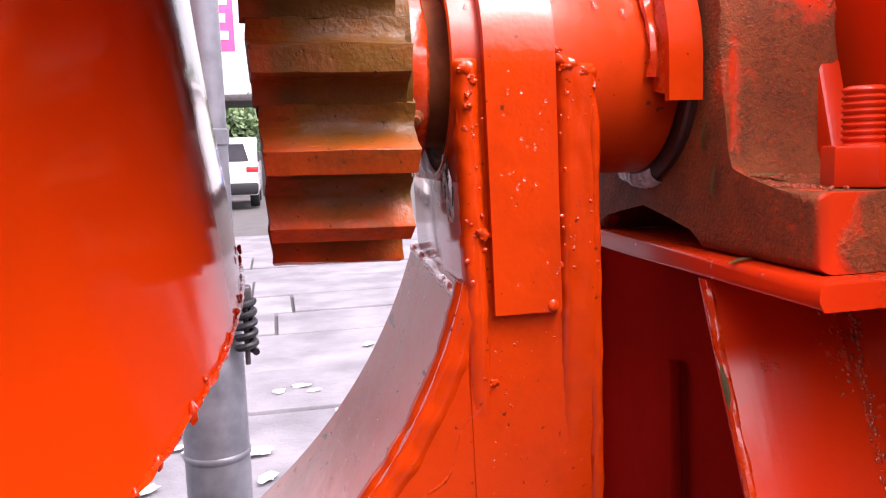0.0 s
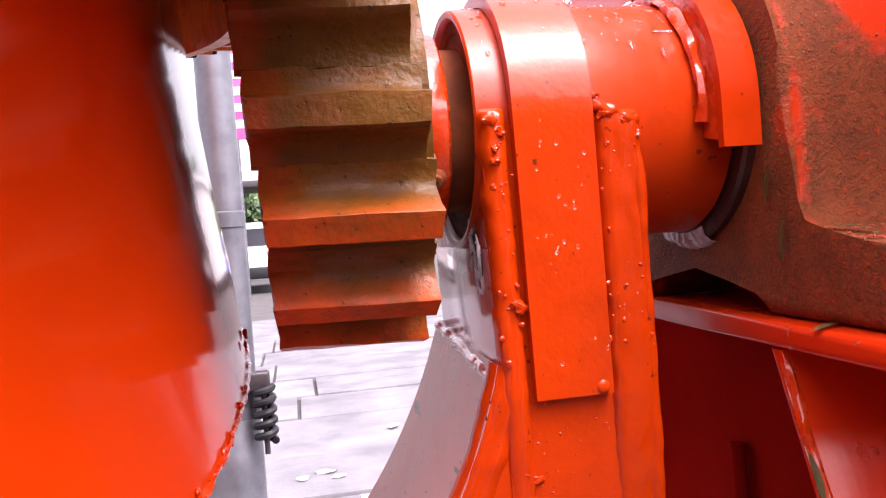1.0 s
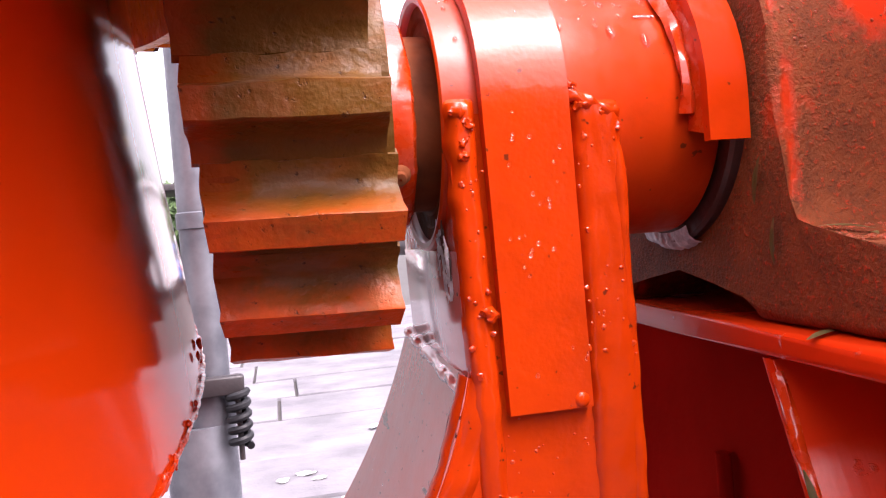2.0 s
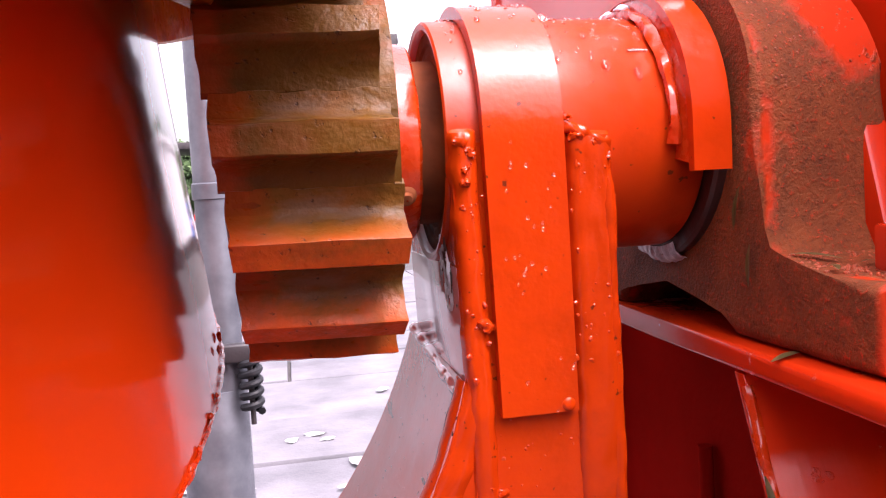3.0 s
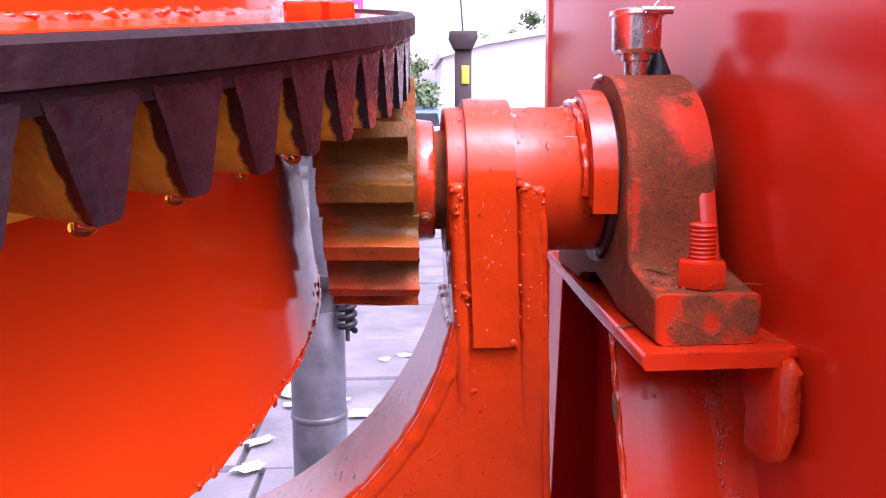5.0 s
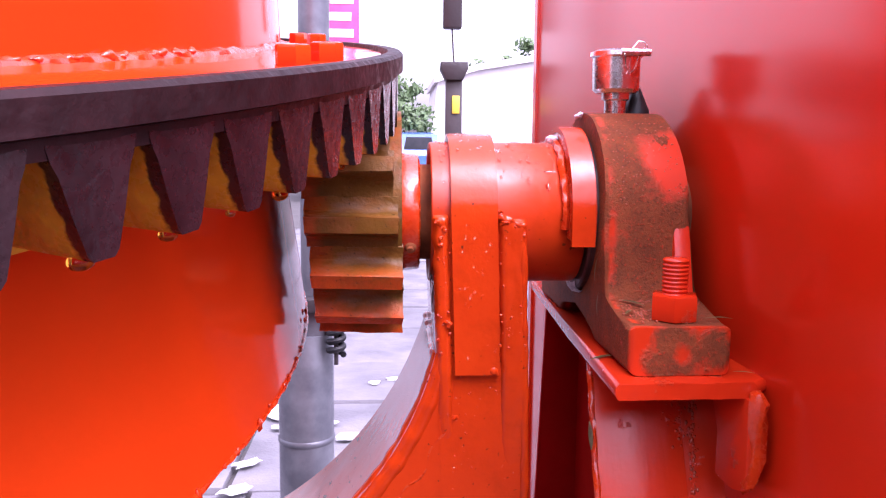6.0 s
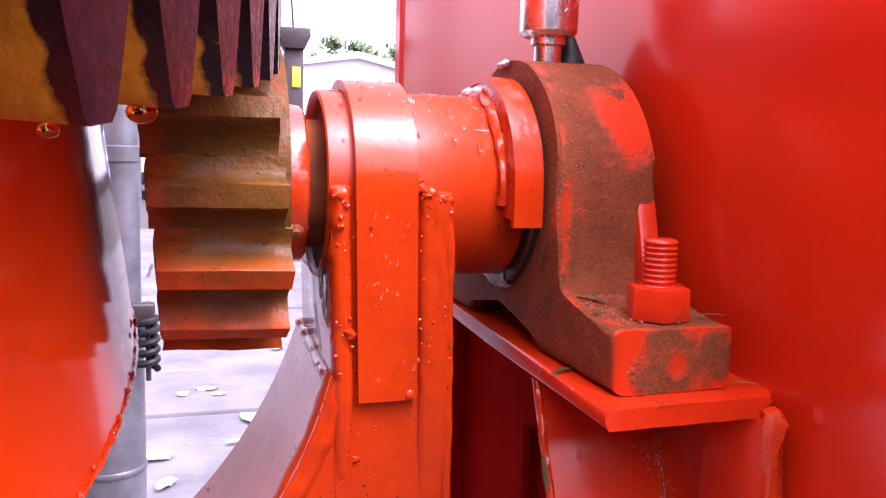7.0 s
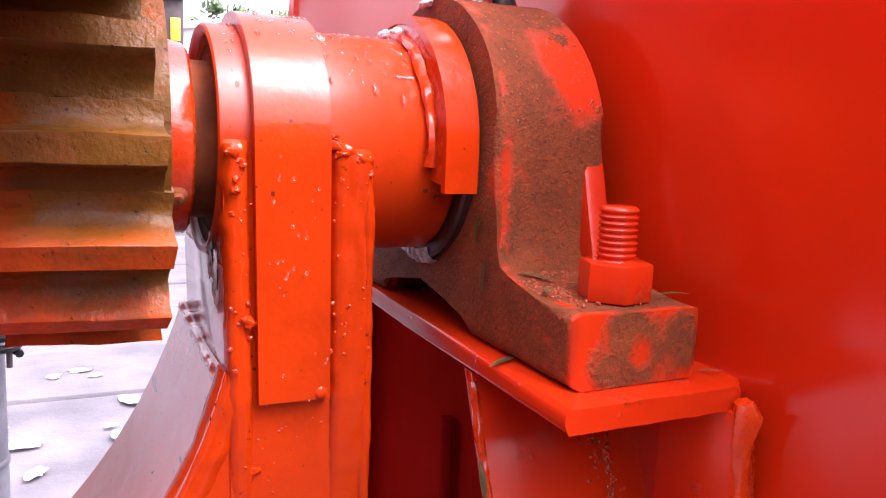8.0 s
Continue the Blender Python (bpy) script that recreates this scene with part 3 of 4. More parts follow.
saddle = [(PY0, -0.02), (PY1, -0.02), (PY1, PTOP)]
for k in range(13):
    a = math.asin((PTOP - AXIS_Z) / 0.0505)
    a0, a1 = a, -math.pi - a
    ang = a0 + (a1 - a0) * k / 12
    saddle.append((AXIS_Y + 0.0505 * math.cos(ang), AXIS_Z + 0.0505 * math.sin(ang)))
saddle.append((PY0, PTOP))
part("post", lean(prism(saddle, "x", PX0, PX1, 0.0012)), m_paint, yoke)
NEAR = (-0.1698, 1.1996, 0.2542, -13.0)            # the cut-out's circle at the front face, and where it starts
FAR = (-0.2051, 1.2256, 0.2920, -16.0)             # and at the back face


def arc_point(circle, f, grow=0.0):
    x, z, r, start = circle
    a = radians(start + (-90 - start) * f)
    return x + (r + grow) * math.cos(a), z + (r + grow) * math.sin(a)


def loft(front, back, y0, y1):
    """A plate between two outlines, one on its front and one on its back face."""
    bm = bmesh.new()
    a = [bm.verts.new((x, y0, z)) for x, z in front]
    b = [bm.verts.new((x, y1, z)) for x, z in back]
    bm.faces.new(a), bm.faces.new(b[::-1])
    for i in range(len(a)):
        j = (i + 1) % len(a)
        bm.faces.new((a[i], a[j], b[j], b[i]))
    return bm


web = [[arc_point(c, k / 50) for k in range(51)] + [(-1.30, c[1] - c[2]), (-1.30, 0.72), (0.1570, 0.72), (0.1392, 1.136), (0.110, 1.136), (0.079, 1.136)] for c in (NEAR, FAR)]
part("arch", lean(loft(web[0], web[1], PY0 - 0.0003, PY1 + 0.006), 0.0), m_paint, yoke, "curved orange web plate with glossy inner edge")
lining = [[arc_point(c, k / 60, -0.0006) for k in range(61)] + [arc_point(c, k / 60, 0.0015) for k in range(60, -1, -1)] for c in (NEAR, FAR)]
part("arch_edge", lean(loft(lining[0], lining[1], PY0 + 0.0002, PY1 + 0.0066), 0.0), m_edge, yoke, "scuffed glossy inner edge of the yoke")
part("post_side", lean(box(PX0 - 0.0006, PX0 + 0.002, PY0 + 0.0012, PY1 - 0.001, 1.138, 1.1865, 0.0003)), m_edge, yoke, "scuffed side face of the post")


def strap(x0, x1, radius, thick, drop_front, drop_back):
    path = [(-radius, drop_front), (-radius, drop_front * 0.5), (-radius, -0.004)]
    for k in range(25):
        a = math.pi * k / 24
        path.append((-radius * math.cos(a), radius * math.sin(a)))
    path += [(radius, -0.004), (radius, drop_back)]
    bm = bmesh.new()
    rows = []
    for y, z in path:
        n = Vector((y, max(z, 0))).normalized() if z > -0.004 else Vector((math.copysign(1, y), 0))
        rows.append([bm.verts.new((x0, AXIS_Y + y, AXIS_Z + z)), bm.verts.new((x0, AXIS_Y + y + n.x * thick, AXIS_Z + z + n.y * thick)), bm.verts.new((x1, AXIS_Y + y + n.x * thick, AXIS_Z + z + n.y * thick)), bm.verts.new((x1, AXIS_Y + y, AXIS_Z + z))])
    for a, b in zip(rows, rows[1:]):
        for j in range(4):
            bm.faces.new((a[j], a[(j + 1) % 4], b[(j + 1) % 4], b[j]))
    bm.faces.new(rows[0]), bm.faces.new(rows[-1][::-1])
    bmesh.ops.bevel(bm, geom=[e for e in bm.edges if e.is_boundary or e.calc_face_angle(0) > 0.9], offset=0.0007, segments=2, affect="EDGES")
    return bm


part("strap", lean(strap(0.0862, 0.1168, 0.0505, 0.0052, -0.108, -0.10)), m_paint, yoke, "flat bent orange clamping strap")
part("sleeve", lathe([(0.0458, 0.088), (0.0458, 0.0752), (0.0466, 0.0740), (0.0488, 0.0735), (0.0497, 0.0743), (0.0498, 0.0765), (0.0498, 0.1765), (0.0490, 0.1775), (0.043, 0.1775)], 72, axis="x"), m_tube, yoke, "orange painted bearing tube").matrix_local = axis_pose
# welds


def taper(n, r, a, b):
    """Radii along a bead that sinks in at both ends."""
    return [r * min(1.0, 0.35 + 0.65 * math.sin(min(1.0, k / a) * math.pi / 2), 0.35 + 0.65 * math.sin(min(1.0, (n - k) / b) * math.pi / 2)) for k in range(n + 1)]


def weld_pad(x0, x1, front, z0, z1, round_x, round_z, lumps, seed):
    """A broad weld run laid over the post: rounded at its rims and uneven on its face."""
    bm = bmesh.new()
    nx, nz = 16, 90
    back = PY0 + 0.002
    grid = []
    for j in range(nz + 1):
        z = z0 + (z1 - z0) * j / nz
        row = []
        for i in range(nx + 1):
            x = x0 + (x1 - x0) * i / nx
            ex = min(1.0, min(x - x0, x1 - x) / round_x)
            lower, upper = min(1.0, (z - z0) / round_z[0]), min(1.0, (z1 - z) / round_z[1])
            h = math.sqrt(max(0.0, 1 - (1 - ex) ** 2)) * lower * lower * (3 - 2 * lower) * math.sqrt(max(0.0, 1 - (1 - upper) ** 2))
            crag = lumps * (1.0 + 2.5 * max(0.0, (z - 1.222) / 0.012))
            n = noise.noise(Vector((x * 160, z * 90, seed))) + 0.5 * noise.noise(Vector((x * 420, z * 300, seed + 9)))
            wander = 0.0012 * noise.noise(Vector((3.0, z * 110, seed + i // 8)))
            row.append(bm.verts.new((x + wander, back + (front - back) * h - crag * n * h, z)))
        grid.append(row)
    for p, q in zip(grid, grid[1:]):
        for i in range(nx):
            bm.faces.new((p[i], p[i + 1], q[i + 1], q[i]))
    return bm


part("weld_bead", lean(weld_pad(0.1175, 0.1372, 0.3203, 1.000, 1.2360, 0.0050, (0.150, 0.0045), 0.0006, 2.0)), m_paint, yoke, "broad lumpy weld beside the strap")
part("weld_bead", lean(weld_pad(0.0738, 0.0850, 0.3212, 1.030, 1.2385, 0.0045, (0.110, 0.0050), 0.0005, 7.0)), m_paint, yoke, "broad lumpy weld beside the strap")
part("weld_bead", lean(tube(line((0.1338, PY0 - 0.0022, 1.222), (0.1345, PY0 + 0.0012, 0.98), 160), taper(160, 0.0030, 8, 4), 12, 0.12, 29.0)), m_paint, yoke)
bead = [Vector((*arc_point(NEAR, f, 0.0062), 0)) for f in np.linspace(0.0, 0.98, 170)]
part("weld_bead", lean(tube([Vector((p.x, PY0 + 0.0066, p.y)) for p in bead], 0.0088, 14, 0.07, 3.0), 0.0), m_paint, yoke)
part("weld_bead", lean(roughen(tube(line((0.1160, PY0 - 0.0024, 1.2385), (0.1362, PY0 - 0.0016, 1.2290), 50), taper(50, 0.0026, 8, 10), 20, 0.25, 15.0), 0.0016, 240)), m_paint, yoke)
part("weld_bead", lean(roughen(tube(line((PX0 - 0.0016, PY0 + 0.006, 1.136), (PX0 - 0.0016, PY1, 1.146), 90), 0.0030, 16, 0.02, 23.0), 0.0022, 85)), m_edge, yoke)
for x, z, r in ((0.0775, 1.2330, 0.0026), (0.0812, 1.2290, 0.0020), (0.0790, 1.2230, 0.0018), (0.0785, 1.2180, 0.0014), (0.1190, 1.2400, 0.0018), (0.1215, 1.2330, 0.0026), (0.1290, 1.2310, 0.0020), (0.0832, 1.1640, 0.0030), (0.0850, 1.0960, 0.0022), (0.0815, 1.0990, 0.0020), (0.0780, 1.1040, 0.0018)):
    crag = bmesh.new()
    bmesh.ops.create_icosphere(crag, subdivisions=3, radius=r * 0.8)
    crag.transform(Matrix.Diagonal((1.3, 0.4, 1.0, 1)))
    part("weld_crag", roughen(roughen(crag, 0.0018, 420, x * 900), 0.0006, 1100, z * 70), m_paint, yoke).matrix_local = Matrix.Translation(leaned(Vector((x, 0.3208 if z > 1.11 else PY0 - 0.0006, z))))
part("strap_drip", roughen(lathe([(0.00002, 0.0012), (0.0016, 0.0010), (0.0026, 0.0004), (0.0032, -0.0008)], 16), 0.0004, 200), m_paint, yoke).matrix_local = Matrix.Translation(leaned(Vector((0.1130, 0.3195, 1.131)))) @ pose(0, 0, 0, 90, 0, 0)
run = []
for f in np.linspace(0.12, 0.85, 120):
    x, z = arc_point(NEAR, f, 0.024 + 0.0025 * math.sin(f * 60))
    run.append(Vector((x, PY0 + 0.0012, z)))
part("paint_run", lean(tube(run, 0.0018, 8, 0.12, 61.0), 0.0), m_weld, yoke, "sagging run of orange paint")
strand = random.Random(77)
for k in range(8):
    y0, z0 = strand.uniform(0.331, 0.352), strand.uniform(1.188, 1.203)
    pts = [Vector((PX0 - 0.0012 - 0.0008 * strand.random(), y0 + 0.006 * math.sin(i * 0.55 + k) * i / 10 + strand.gauss(0, 0.0006), z0 - i * strand.uniform(0.0012, 0.0026))) for i in range(11)]
    part("grease_strand", lean(tube(pts, taper(10, strand.uniform(0.0003, 0.0007), 3, 4), 8, 0.4, k)), m_white if k % 6 else m_dark, yoke, "stringy white grease" if k % 6 else "stringy dark grease")
spat = random.Random(3)
bm = bmesh.new()
for k in range(110):
    if k < 75:
        x, z = spat.choice(((0.125, 1.17), (0.130, 1.12), (0.080, 1.10), (0.123, 1.145), (0.092, 1.105)))
        x, z = x + spat.gauss(0, 0.006), z + spat.gauss(0, 0.028)
    else:
        x, z = spat.uniform(0.076, 0.134), spat.uniform(0.98, 1.215)
    if not (0.075 < x < 0.1355) or (0.0855 < x < 0.1175 and z > 1.127):
        continue
    r = spat.choice((0.0003, 0.0003, 0.0004, 0.0005, 0.0007))
    own = bmesh.new()
    bmesh.ops.create_icosphere(own, subdivisions=2, radius=r)
    own.transform(Matrix.Diagonal((spat.uniform(0.9, 1.5), 0.55, spat.uniform(0.8, 1.6), 1)))
    join(bm, roughen(own, r * 0.6, 800, k), Matrix.Translation(leaned((x, (0.3203 if z > 1.145 else PY0 - 0.0003) + r * 0.1, z))))
for k in range(55):
    x, y = spat.choice(((0.0795, 0.3212), (0.0795, 0.3212), (0.1225, 0.3205), (0.1320, 0.3207)))
    r = spat.choice((0.0003, 0.0004, 0.0006, 0.0009))
    own = bmesh.new()
    bmesh.ops.create_icosphere(own, subdivisions=2, radius=r)
    own.transform(Matrix.Diagonal((1.3, 0.6, spat.uniform(0.9, 1.8), 1)))
    join(bm, roughen(own, r * 0.9, 700, k), Matrix.Translation(leaned((x + spat.gauss(0, 0.0022), y + r * 0.2, spat.triangular(1.12, 1.234, 1.228)))))
tagged(part("weld_spatter", bm, m_weld, yoke), kind="stuff")

# ---- bearing block with bolts ----
block = thing("bearing_block", "orange cast iron bearing block caked with rust dust", "bearing")
BX0, BX1, BY0, BZ0, BZ1 = 0.183, 0.243, 0.239, 1.1528, 1.181


def housing():
    half = [(BY0, BZ0), (BY0, BZ1), (0.288, BZ1 + 0.001), (0.298, BZ1 + 0.004), (0.3035, BZ1 + 0.014)]
    for k in range(13):
        a = radians(172 - 82 * k / 12)
        half.append((AXIS_Y + 0.0715 * math.cos(a), AXIS_Z + 0.0715 * math.sin(a)))
    outline = half + [(2 * AXIS_Y - y, z) for y, z in half[-2::-1]]
    outline += [(0.428, BZ0), (0.4215, BZ0 + 0.008), (0.414, BZ0 + 0.0145), (0.404, BZ0 + 0.0165), (0.375, BZ0 + 0.0165), (0.346, BZ0 + 0.0165), (0.336, BZ0 + 0.0145), (0.3285, BZ0 + 0.008), (0.322, BZ0)]
    bm = prism(outline, "x", BX0, BX1, 0.0048, 4)
    for v in bm.verts:
        h = max(0.0, (v.co.z - BZ1) / (AXIS_Z + 0.0715 - BZ1))
        mid = (BX0 + BX1) / 2 - 0.003 * h
        v.co.x = mid + (v.co.x - (BX0 + BX1) / 2) * (1 - 0.16 * h)
    bmesh.ops.subdivide_edges(bm, edges=[e for e in bm.edges if e.calc_length() > 0.02], cuts=3, use_grid_fill=True)
    return roughen(bm, 0.0007, 45)


part("housing", housing(), m_block, block)
grain = random.Random(21)
bm = bmesh.new()
for k in range(420):
    y = min(grain.triangular(0.246, 0.303, 0.297), 0.2985)
    x = grain.triangular(BX0 + 0.003, BX1 - 0.004, 0.200)
    r = grain.choice((0.0003, 0.0004, 0.0004, 0.0006, 0.0009))
    bmesh.ops.create_icosphere(bm, subdivisions=1, radius=r, matrix=Matrix.Translation((x, y, BZ1 + 0.0008 + max(0.0, y - 0.289) * 0.35)))
for k in range(190):
    a, x = radians(grain.triangular(100, 174, 150)), grain.uniform(BX0 + 0.006, BX1 - 0.008)
    bmesh.ops.create_icosphere(bm, subdivisions=1, radius=grain.choice((0.0003, 0.0003, 0.0005, 0.0007)), matrix=Matrix.Translation((x, AXIS_Y + 0.0713 * math.cos(a), AXIS_Z + 0.0713 * math.sin(a))))
tagged(part("loose_grit", bm, m_grit, block, "loose brown grit on the block's foot"), kind="stuff")
part("rib", prism([(0.290, BZ1), (0.3045, BZ1 + 0.052), (0.320, BZ1 + 0.052), (0.320, BZ1)], "x", 0.2285, 0.2400, 0.0020), m_plate, block)
seal = part("seal", lathe([(0.036, 0.1785), (0.0545, 0.1787), (0.0558, 0.1800), (0.0558, 0.187), (0.036, 0.187)], 48, axis="x"), m_dark, block, "dark rubber shaft seal")
seal.matrix_local = axis_pose
part("dust_cover", strap(0.165, 0.1805, 0.0575, 0.004, -0.018, -0.018), m_paint, block, "orange half-round dust cover strip")
part("cover_web", lathe([(0.050, 0.164), (0.058, 0.166), (0.058, 0.182), (0.050, 0.182)], 40, radians(-15), radians(195), axis="x"), m_weld, block).matrix_local = axis_pose
part("weld_bead", tube([Vector((0.1625, AXIS_Y - 0.0515 * math.cos(radians(a)), AXIS_Z + 0.0515 * math.sin(radians(a)))) for a in np.linspace(-8, 150, 90)], 0.0027, 8, 0.4, 31.0), m_weld, block)
part("grease_smear", roughen(lathe([(0.0506, 0.1775), (0.0548, 0.1782), (0.0572, 0.1800), (0.0582, 0.1832), (0.052, 0.1842)], 32, radians(-112), radians(-70), axis="x"), 0.0012, 260), m_white, block, "white grease oozing from the seal").matrix_local = axis_pose


for a, x, r in ((82, 0.1630, 0.0035), (100, 0.1640, 0.0042), (95, 0.1835, 0.0040)):
    chip = bmesh.new()
    bmesh.ops.create_icosphere(chip, subdivisions=3, radius=r)
    chip.transform(Matrix.Diagonal((1.0, 1.3, 0.5, 1)))
    flake = part("paint_flake", roughen(chip, 0.0016, 420, a), m_white, block, "white flake of bare primer")
    rr = 0.0535 if x < 0.17 else 0.0700
    flake.matrix_local = pose(x, AXIS_Y - rr * math.cos(radians(a)), AXIS_Z + rr * math.sin(radians(a)), 90 - a, 0, 0)


def threaded_bolt(r, h, pitch):
    prof = [(0.0005, h), (r * 0.8, h), (r * 0.97, h - 0.001)]
    z = h - 0.001
    while z > pitch:
        prof += [(r, z - pitch * 0.2), (r * 0.995, z - pitch * 0.4), (r * 0.89, z - pitch * 0.75), (r * 0.89, z - pitch * 0.85)]
        z -= pitch
    return lathe(prof + [(r * 0.84, -0.01)], 28)


for y in (0.2595, 2 * AXIS_Y - 0.2595):
    rod = part("bolt", threaded_bolt(0.0078, 0.0375, 0.0025), m_plate, block, "painted threaded bolt")
    rod.matrix_local = pose(0.2150, y, BZ1)
    nut = part("nut", prism(hexagon(0.0146, 0.2), "z", 0.0, 0.0155, 0.0012), m_plate, block, "orange hexagonal nut")
    nut.matrix_local = pose(0.2150, y, BZ1 + 0.0005)

cup = thing("grease_cup", "chrome plated oil cup with hinged lid on the bearing", "oil cup", pose(0.2075, AXIS_Y, 1.306))
part("neck", lathe([(0.0005, -0.003), (0.008, -0.003), (0.008, 0.010), (0.010, 0.011), (0.010, 0.016), (0.0005, 0.016)], 12), m_chrome, cup)
part("bowl", lathe([(0.0005, 0.0155), (0.014, 0.0155), (0.0165, 0.018), (0.0168, 0.040), (0.0178, 0.041), (0.0178, 0.0425), (0.0005, 0.0425)], 40), m_chrome, cup)
part("lid", lathe([(0.0005, 0.0455), (0.015, 0.0455), (0.0185, 0.044), (0.0187, 0.041), (0.0175, 0.0408)], 40), m_chrome, cup)
part("hinge", tube(line((-0.002, -0.0185, 0.0425), (0.0185, -0.0185, 0.0425), 4), 0.0028, 10), m_chrome, cup)
part("spring_wire", tube([(0.0, -0.0215, 0.040), (0.001, -0.0205, 0.032), (0.004, -0.019, 0.028), (0.008, -0.0185, 0.031), (0.010, -0.0195, 0.040)], 0.0006, 6), m_chrome, cup)
part("lid_tab", tube([(0.008, -0.012, 0.046), (0.012, -0.012, 0.051), (0.017, -0.012, 0.050), (0.018, -0.012, 0.046)], 0.0006, 6), m_chrome, cup)
part("gasket", lathe([(0.0005, 0.020), (0.003, 0.018), (0.010, 0.002), (0.0105, -0.004)], 10), m_black, cup, "black rubber cone").matrix_local = pose(0.019, 0.012, 0.002)

# ---- bracket under the bearing ----
bracket = thing("bearing_bracket", "orange painted welded steel bracket with ragged flame-cut edge", "bracket")
ragged = random.Random(12)
front = [(0.171 + 0.081 * k / 44, 0.2240 + 0.0015 * k / 44 + ragged.uniform(-0.00005, 0.00005)) for k in range(45)]
plate = prism(front + [(0.2535, 0.2262), (0.262, 0.234), (0.262, 0.58), (0.186, 0.58), (0.178, 0.38)], "z", 1.1432, 1.1524, 0.0038, 3)
part("plate", roughen(plate, 0.0004, 90), m_plate, bracket)
LEAN_WEB = 0.433                                     # the brace comes forward as it goes down


def brace_y(z):
    return 0.302 - LEAN_WEB * (1.142 - z)


part("front_web", prism([(brace_y(1.1425), 1.1425), (brace_y(1.1425) + 0.0065, 1.1425), (brace_y(0.74) + 0.0065, 0.74), (brace_y(0.74), 0.74)], "x", 0.1755, 0.2335, 0.0008), m_plate, bracket, "slanted orange brace plate")
part("filler_web", prism([(brace_y(1.1425) + 0.004, 1.1425), (brace_y(1.1425) + 0.0065, 1.1425), (brace_y(0.74) + 0.0065, 0.74), (brace_y(0.74) + 0.004, 0.74)], "x", 0.2330, 0.2640, 0.0), m_plate, bracket)
part("rear_web", prism([(0.2018, 1.1435), (0.262, 1.1435), (0.262, 0.70), (0.1860, 0.70)], "y", 0.570, 0.576, 0.001), m_dull_red, bracket, "dull dark red web plate")
# covers the glossy side sheet behind it
part("side_web", box(0.2345, 0.2385, 0.3125, 0.5695, 0.70, 1.1428, 0.0), m_dull_red, bracket, "dull dark red web plate")
part("lug", prism([(0.2205, 1.1435), (0.2205, 1.100), (0.226, 1.088), (0.238, 1.084), (0.262, 1.084), (0.262, 1.1435)], "x", 0.246, 0.2545, 0.0015), m_plate, bracket)
part("weld_bead", tube([(0.2505, 0.2205, 1.148), (0.252, 0.2202, 1.142), (0.252, 0.2205, 1.13), (0.252, 0.2208, 1.11), (0.252, 0.224, 1.094), (0.251, 0.234, 1.086)], [0.004, 0.005, 0.0042, 0.004, 0.0038, 0.003], 8, 0.5, 41.0), m_weld, bracket)
part("weld_bead", tube(line((0.1762, brace_y(1.138) + 0.0012, 1.138), (0.1762, brace_y(0.76) + 0.0012, 0.76), 220), 0.0021, 8, 0.25, 43.0), m_weld, bracket)
part("inner_rod", tube(line((0.2295, 0.43, 1.07), (0.2290, 0.42, 0.72), 20), 0.004, 10), m_dull_red, bracket)

# ---- red side panel of the machine ----
side = thing("machine_side_panel", "glossy red painted sheet steel side panel of the mixer", "machine panel")
P0, P1 = Vector((0.227, 0.80)), Vector((0.272, 0.06))
d = (P1 - P0).normalized()
nrm = Vector((-d.y, d.x))
if nrm.x > 0:
    nrm = -nrm
quad = [P0, P1, P1 - nrm * 0.004, P0 - nrm * 0.004]
part("sheet", prism([tuple(p) for p in quad], "z", -0.02, 1.495, 0.0), m_panel, side)
lip = [P0 - d * 0.004, P0 + d * 0.010, P0 + d * 0.010 + nrm * 0.003, P0 - d * 0.004 + nrm * 0.003]
part("edge_lip", prism([tuple(p) for p in lip], "z", -0.02, 1.495, 0.001), m_panel, side)

# ---- yard behind: slabs, pipe, post, sign, cars, trees ----
slabs = thing("concrete_slabs", "worn pale grey cast concrete yard slabs", "pavement", kind="structure")
rng = random.Random(5)
y = 0.8
row = 0
while y < 12:
    depth = 0.75 + rng.random() * 0.35
    x = -5.0 + rng.random()
    while x < 4:
        w = 1.6 + rng.random() * 0.8
        bm = prism([(x + 0.012, y + 0.012), (x + w - 0.012, y + 0.012 + rng.uniform(-0.02, 0.02)), (x + w - 0.012, y + depth - 0.012), (x + 0.012, y + depth - 0.012)], "z", -0.06, rng.uniform(-0.012, 0.006), 0.008)
        part("slab", bm, m_concrete, slabs)
        x += w
    y += depth
prop = thing("steel_pipe_prop", "galvanised steel telescopic pipe prop standing on the yard", "pipe", pose(-0.128, 1.43, 0))
part("outer_pipe", lathe([(0.045, 0.905), (0.0565, 0.905), (0.057, 0.903), (0.057, 0.0), (0.0005, 0.0)], 40), m_galv, prop)
part("joint_ring", lathe([(0.0572, 0.686), (0.0592, 0.683), (0.0592, 0.676), (0.0572, 0.673)], 40), m_galv, prop)
part("inner_pipe", lathe([(0.031, 0.85), (0.031, 2.9), (0.0005, 2.9)], 36), m_galv, prop).matrix_local = pose(0.022, 0.01, 0)
part("pipe_coupling", lathe([(0.0312, 1.252), (0.034, 1.250), (0.034, 1.225), (0.0312, 1.223)], 36), m_galv, prop).matrix_local = pose(0.022, 0.01, 0)
part("clamp", lathe([(0.0312, 0.965), (0.042, 0.962), (0.046, 0.935), (0.046, 0.905), (0.0312, 0.903)], 36), m_galv, prop).matrix_local = pose(0.018, 0.0, 0)
coil = [Vector((0.0145 * math.cos(2 * math.pi * k / 18), 0.0145 * math.sin(2 * math.pi * k / 18), 0.00100 * k)) for k in range(91)]
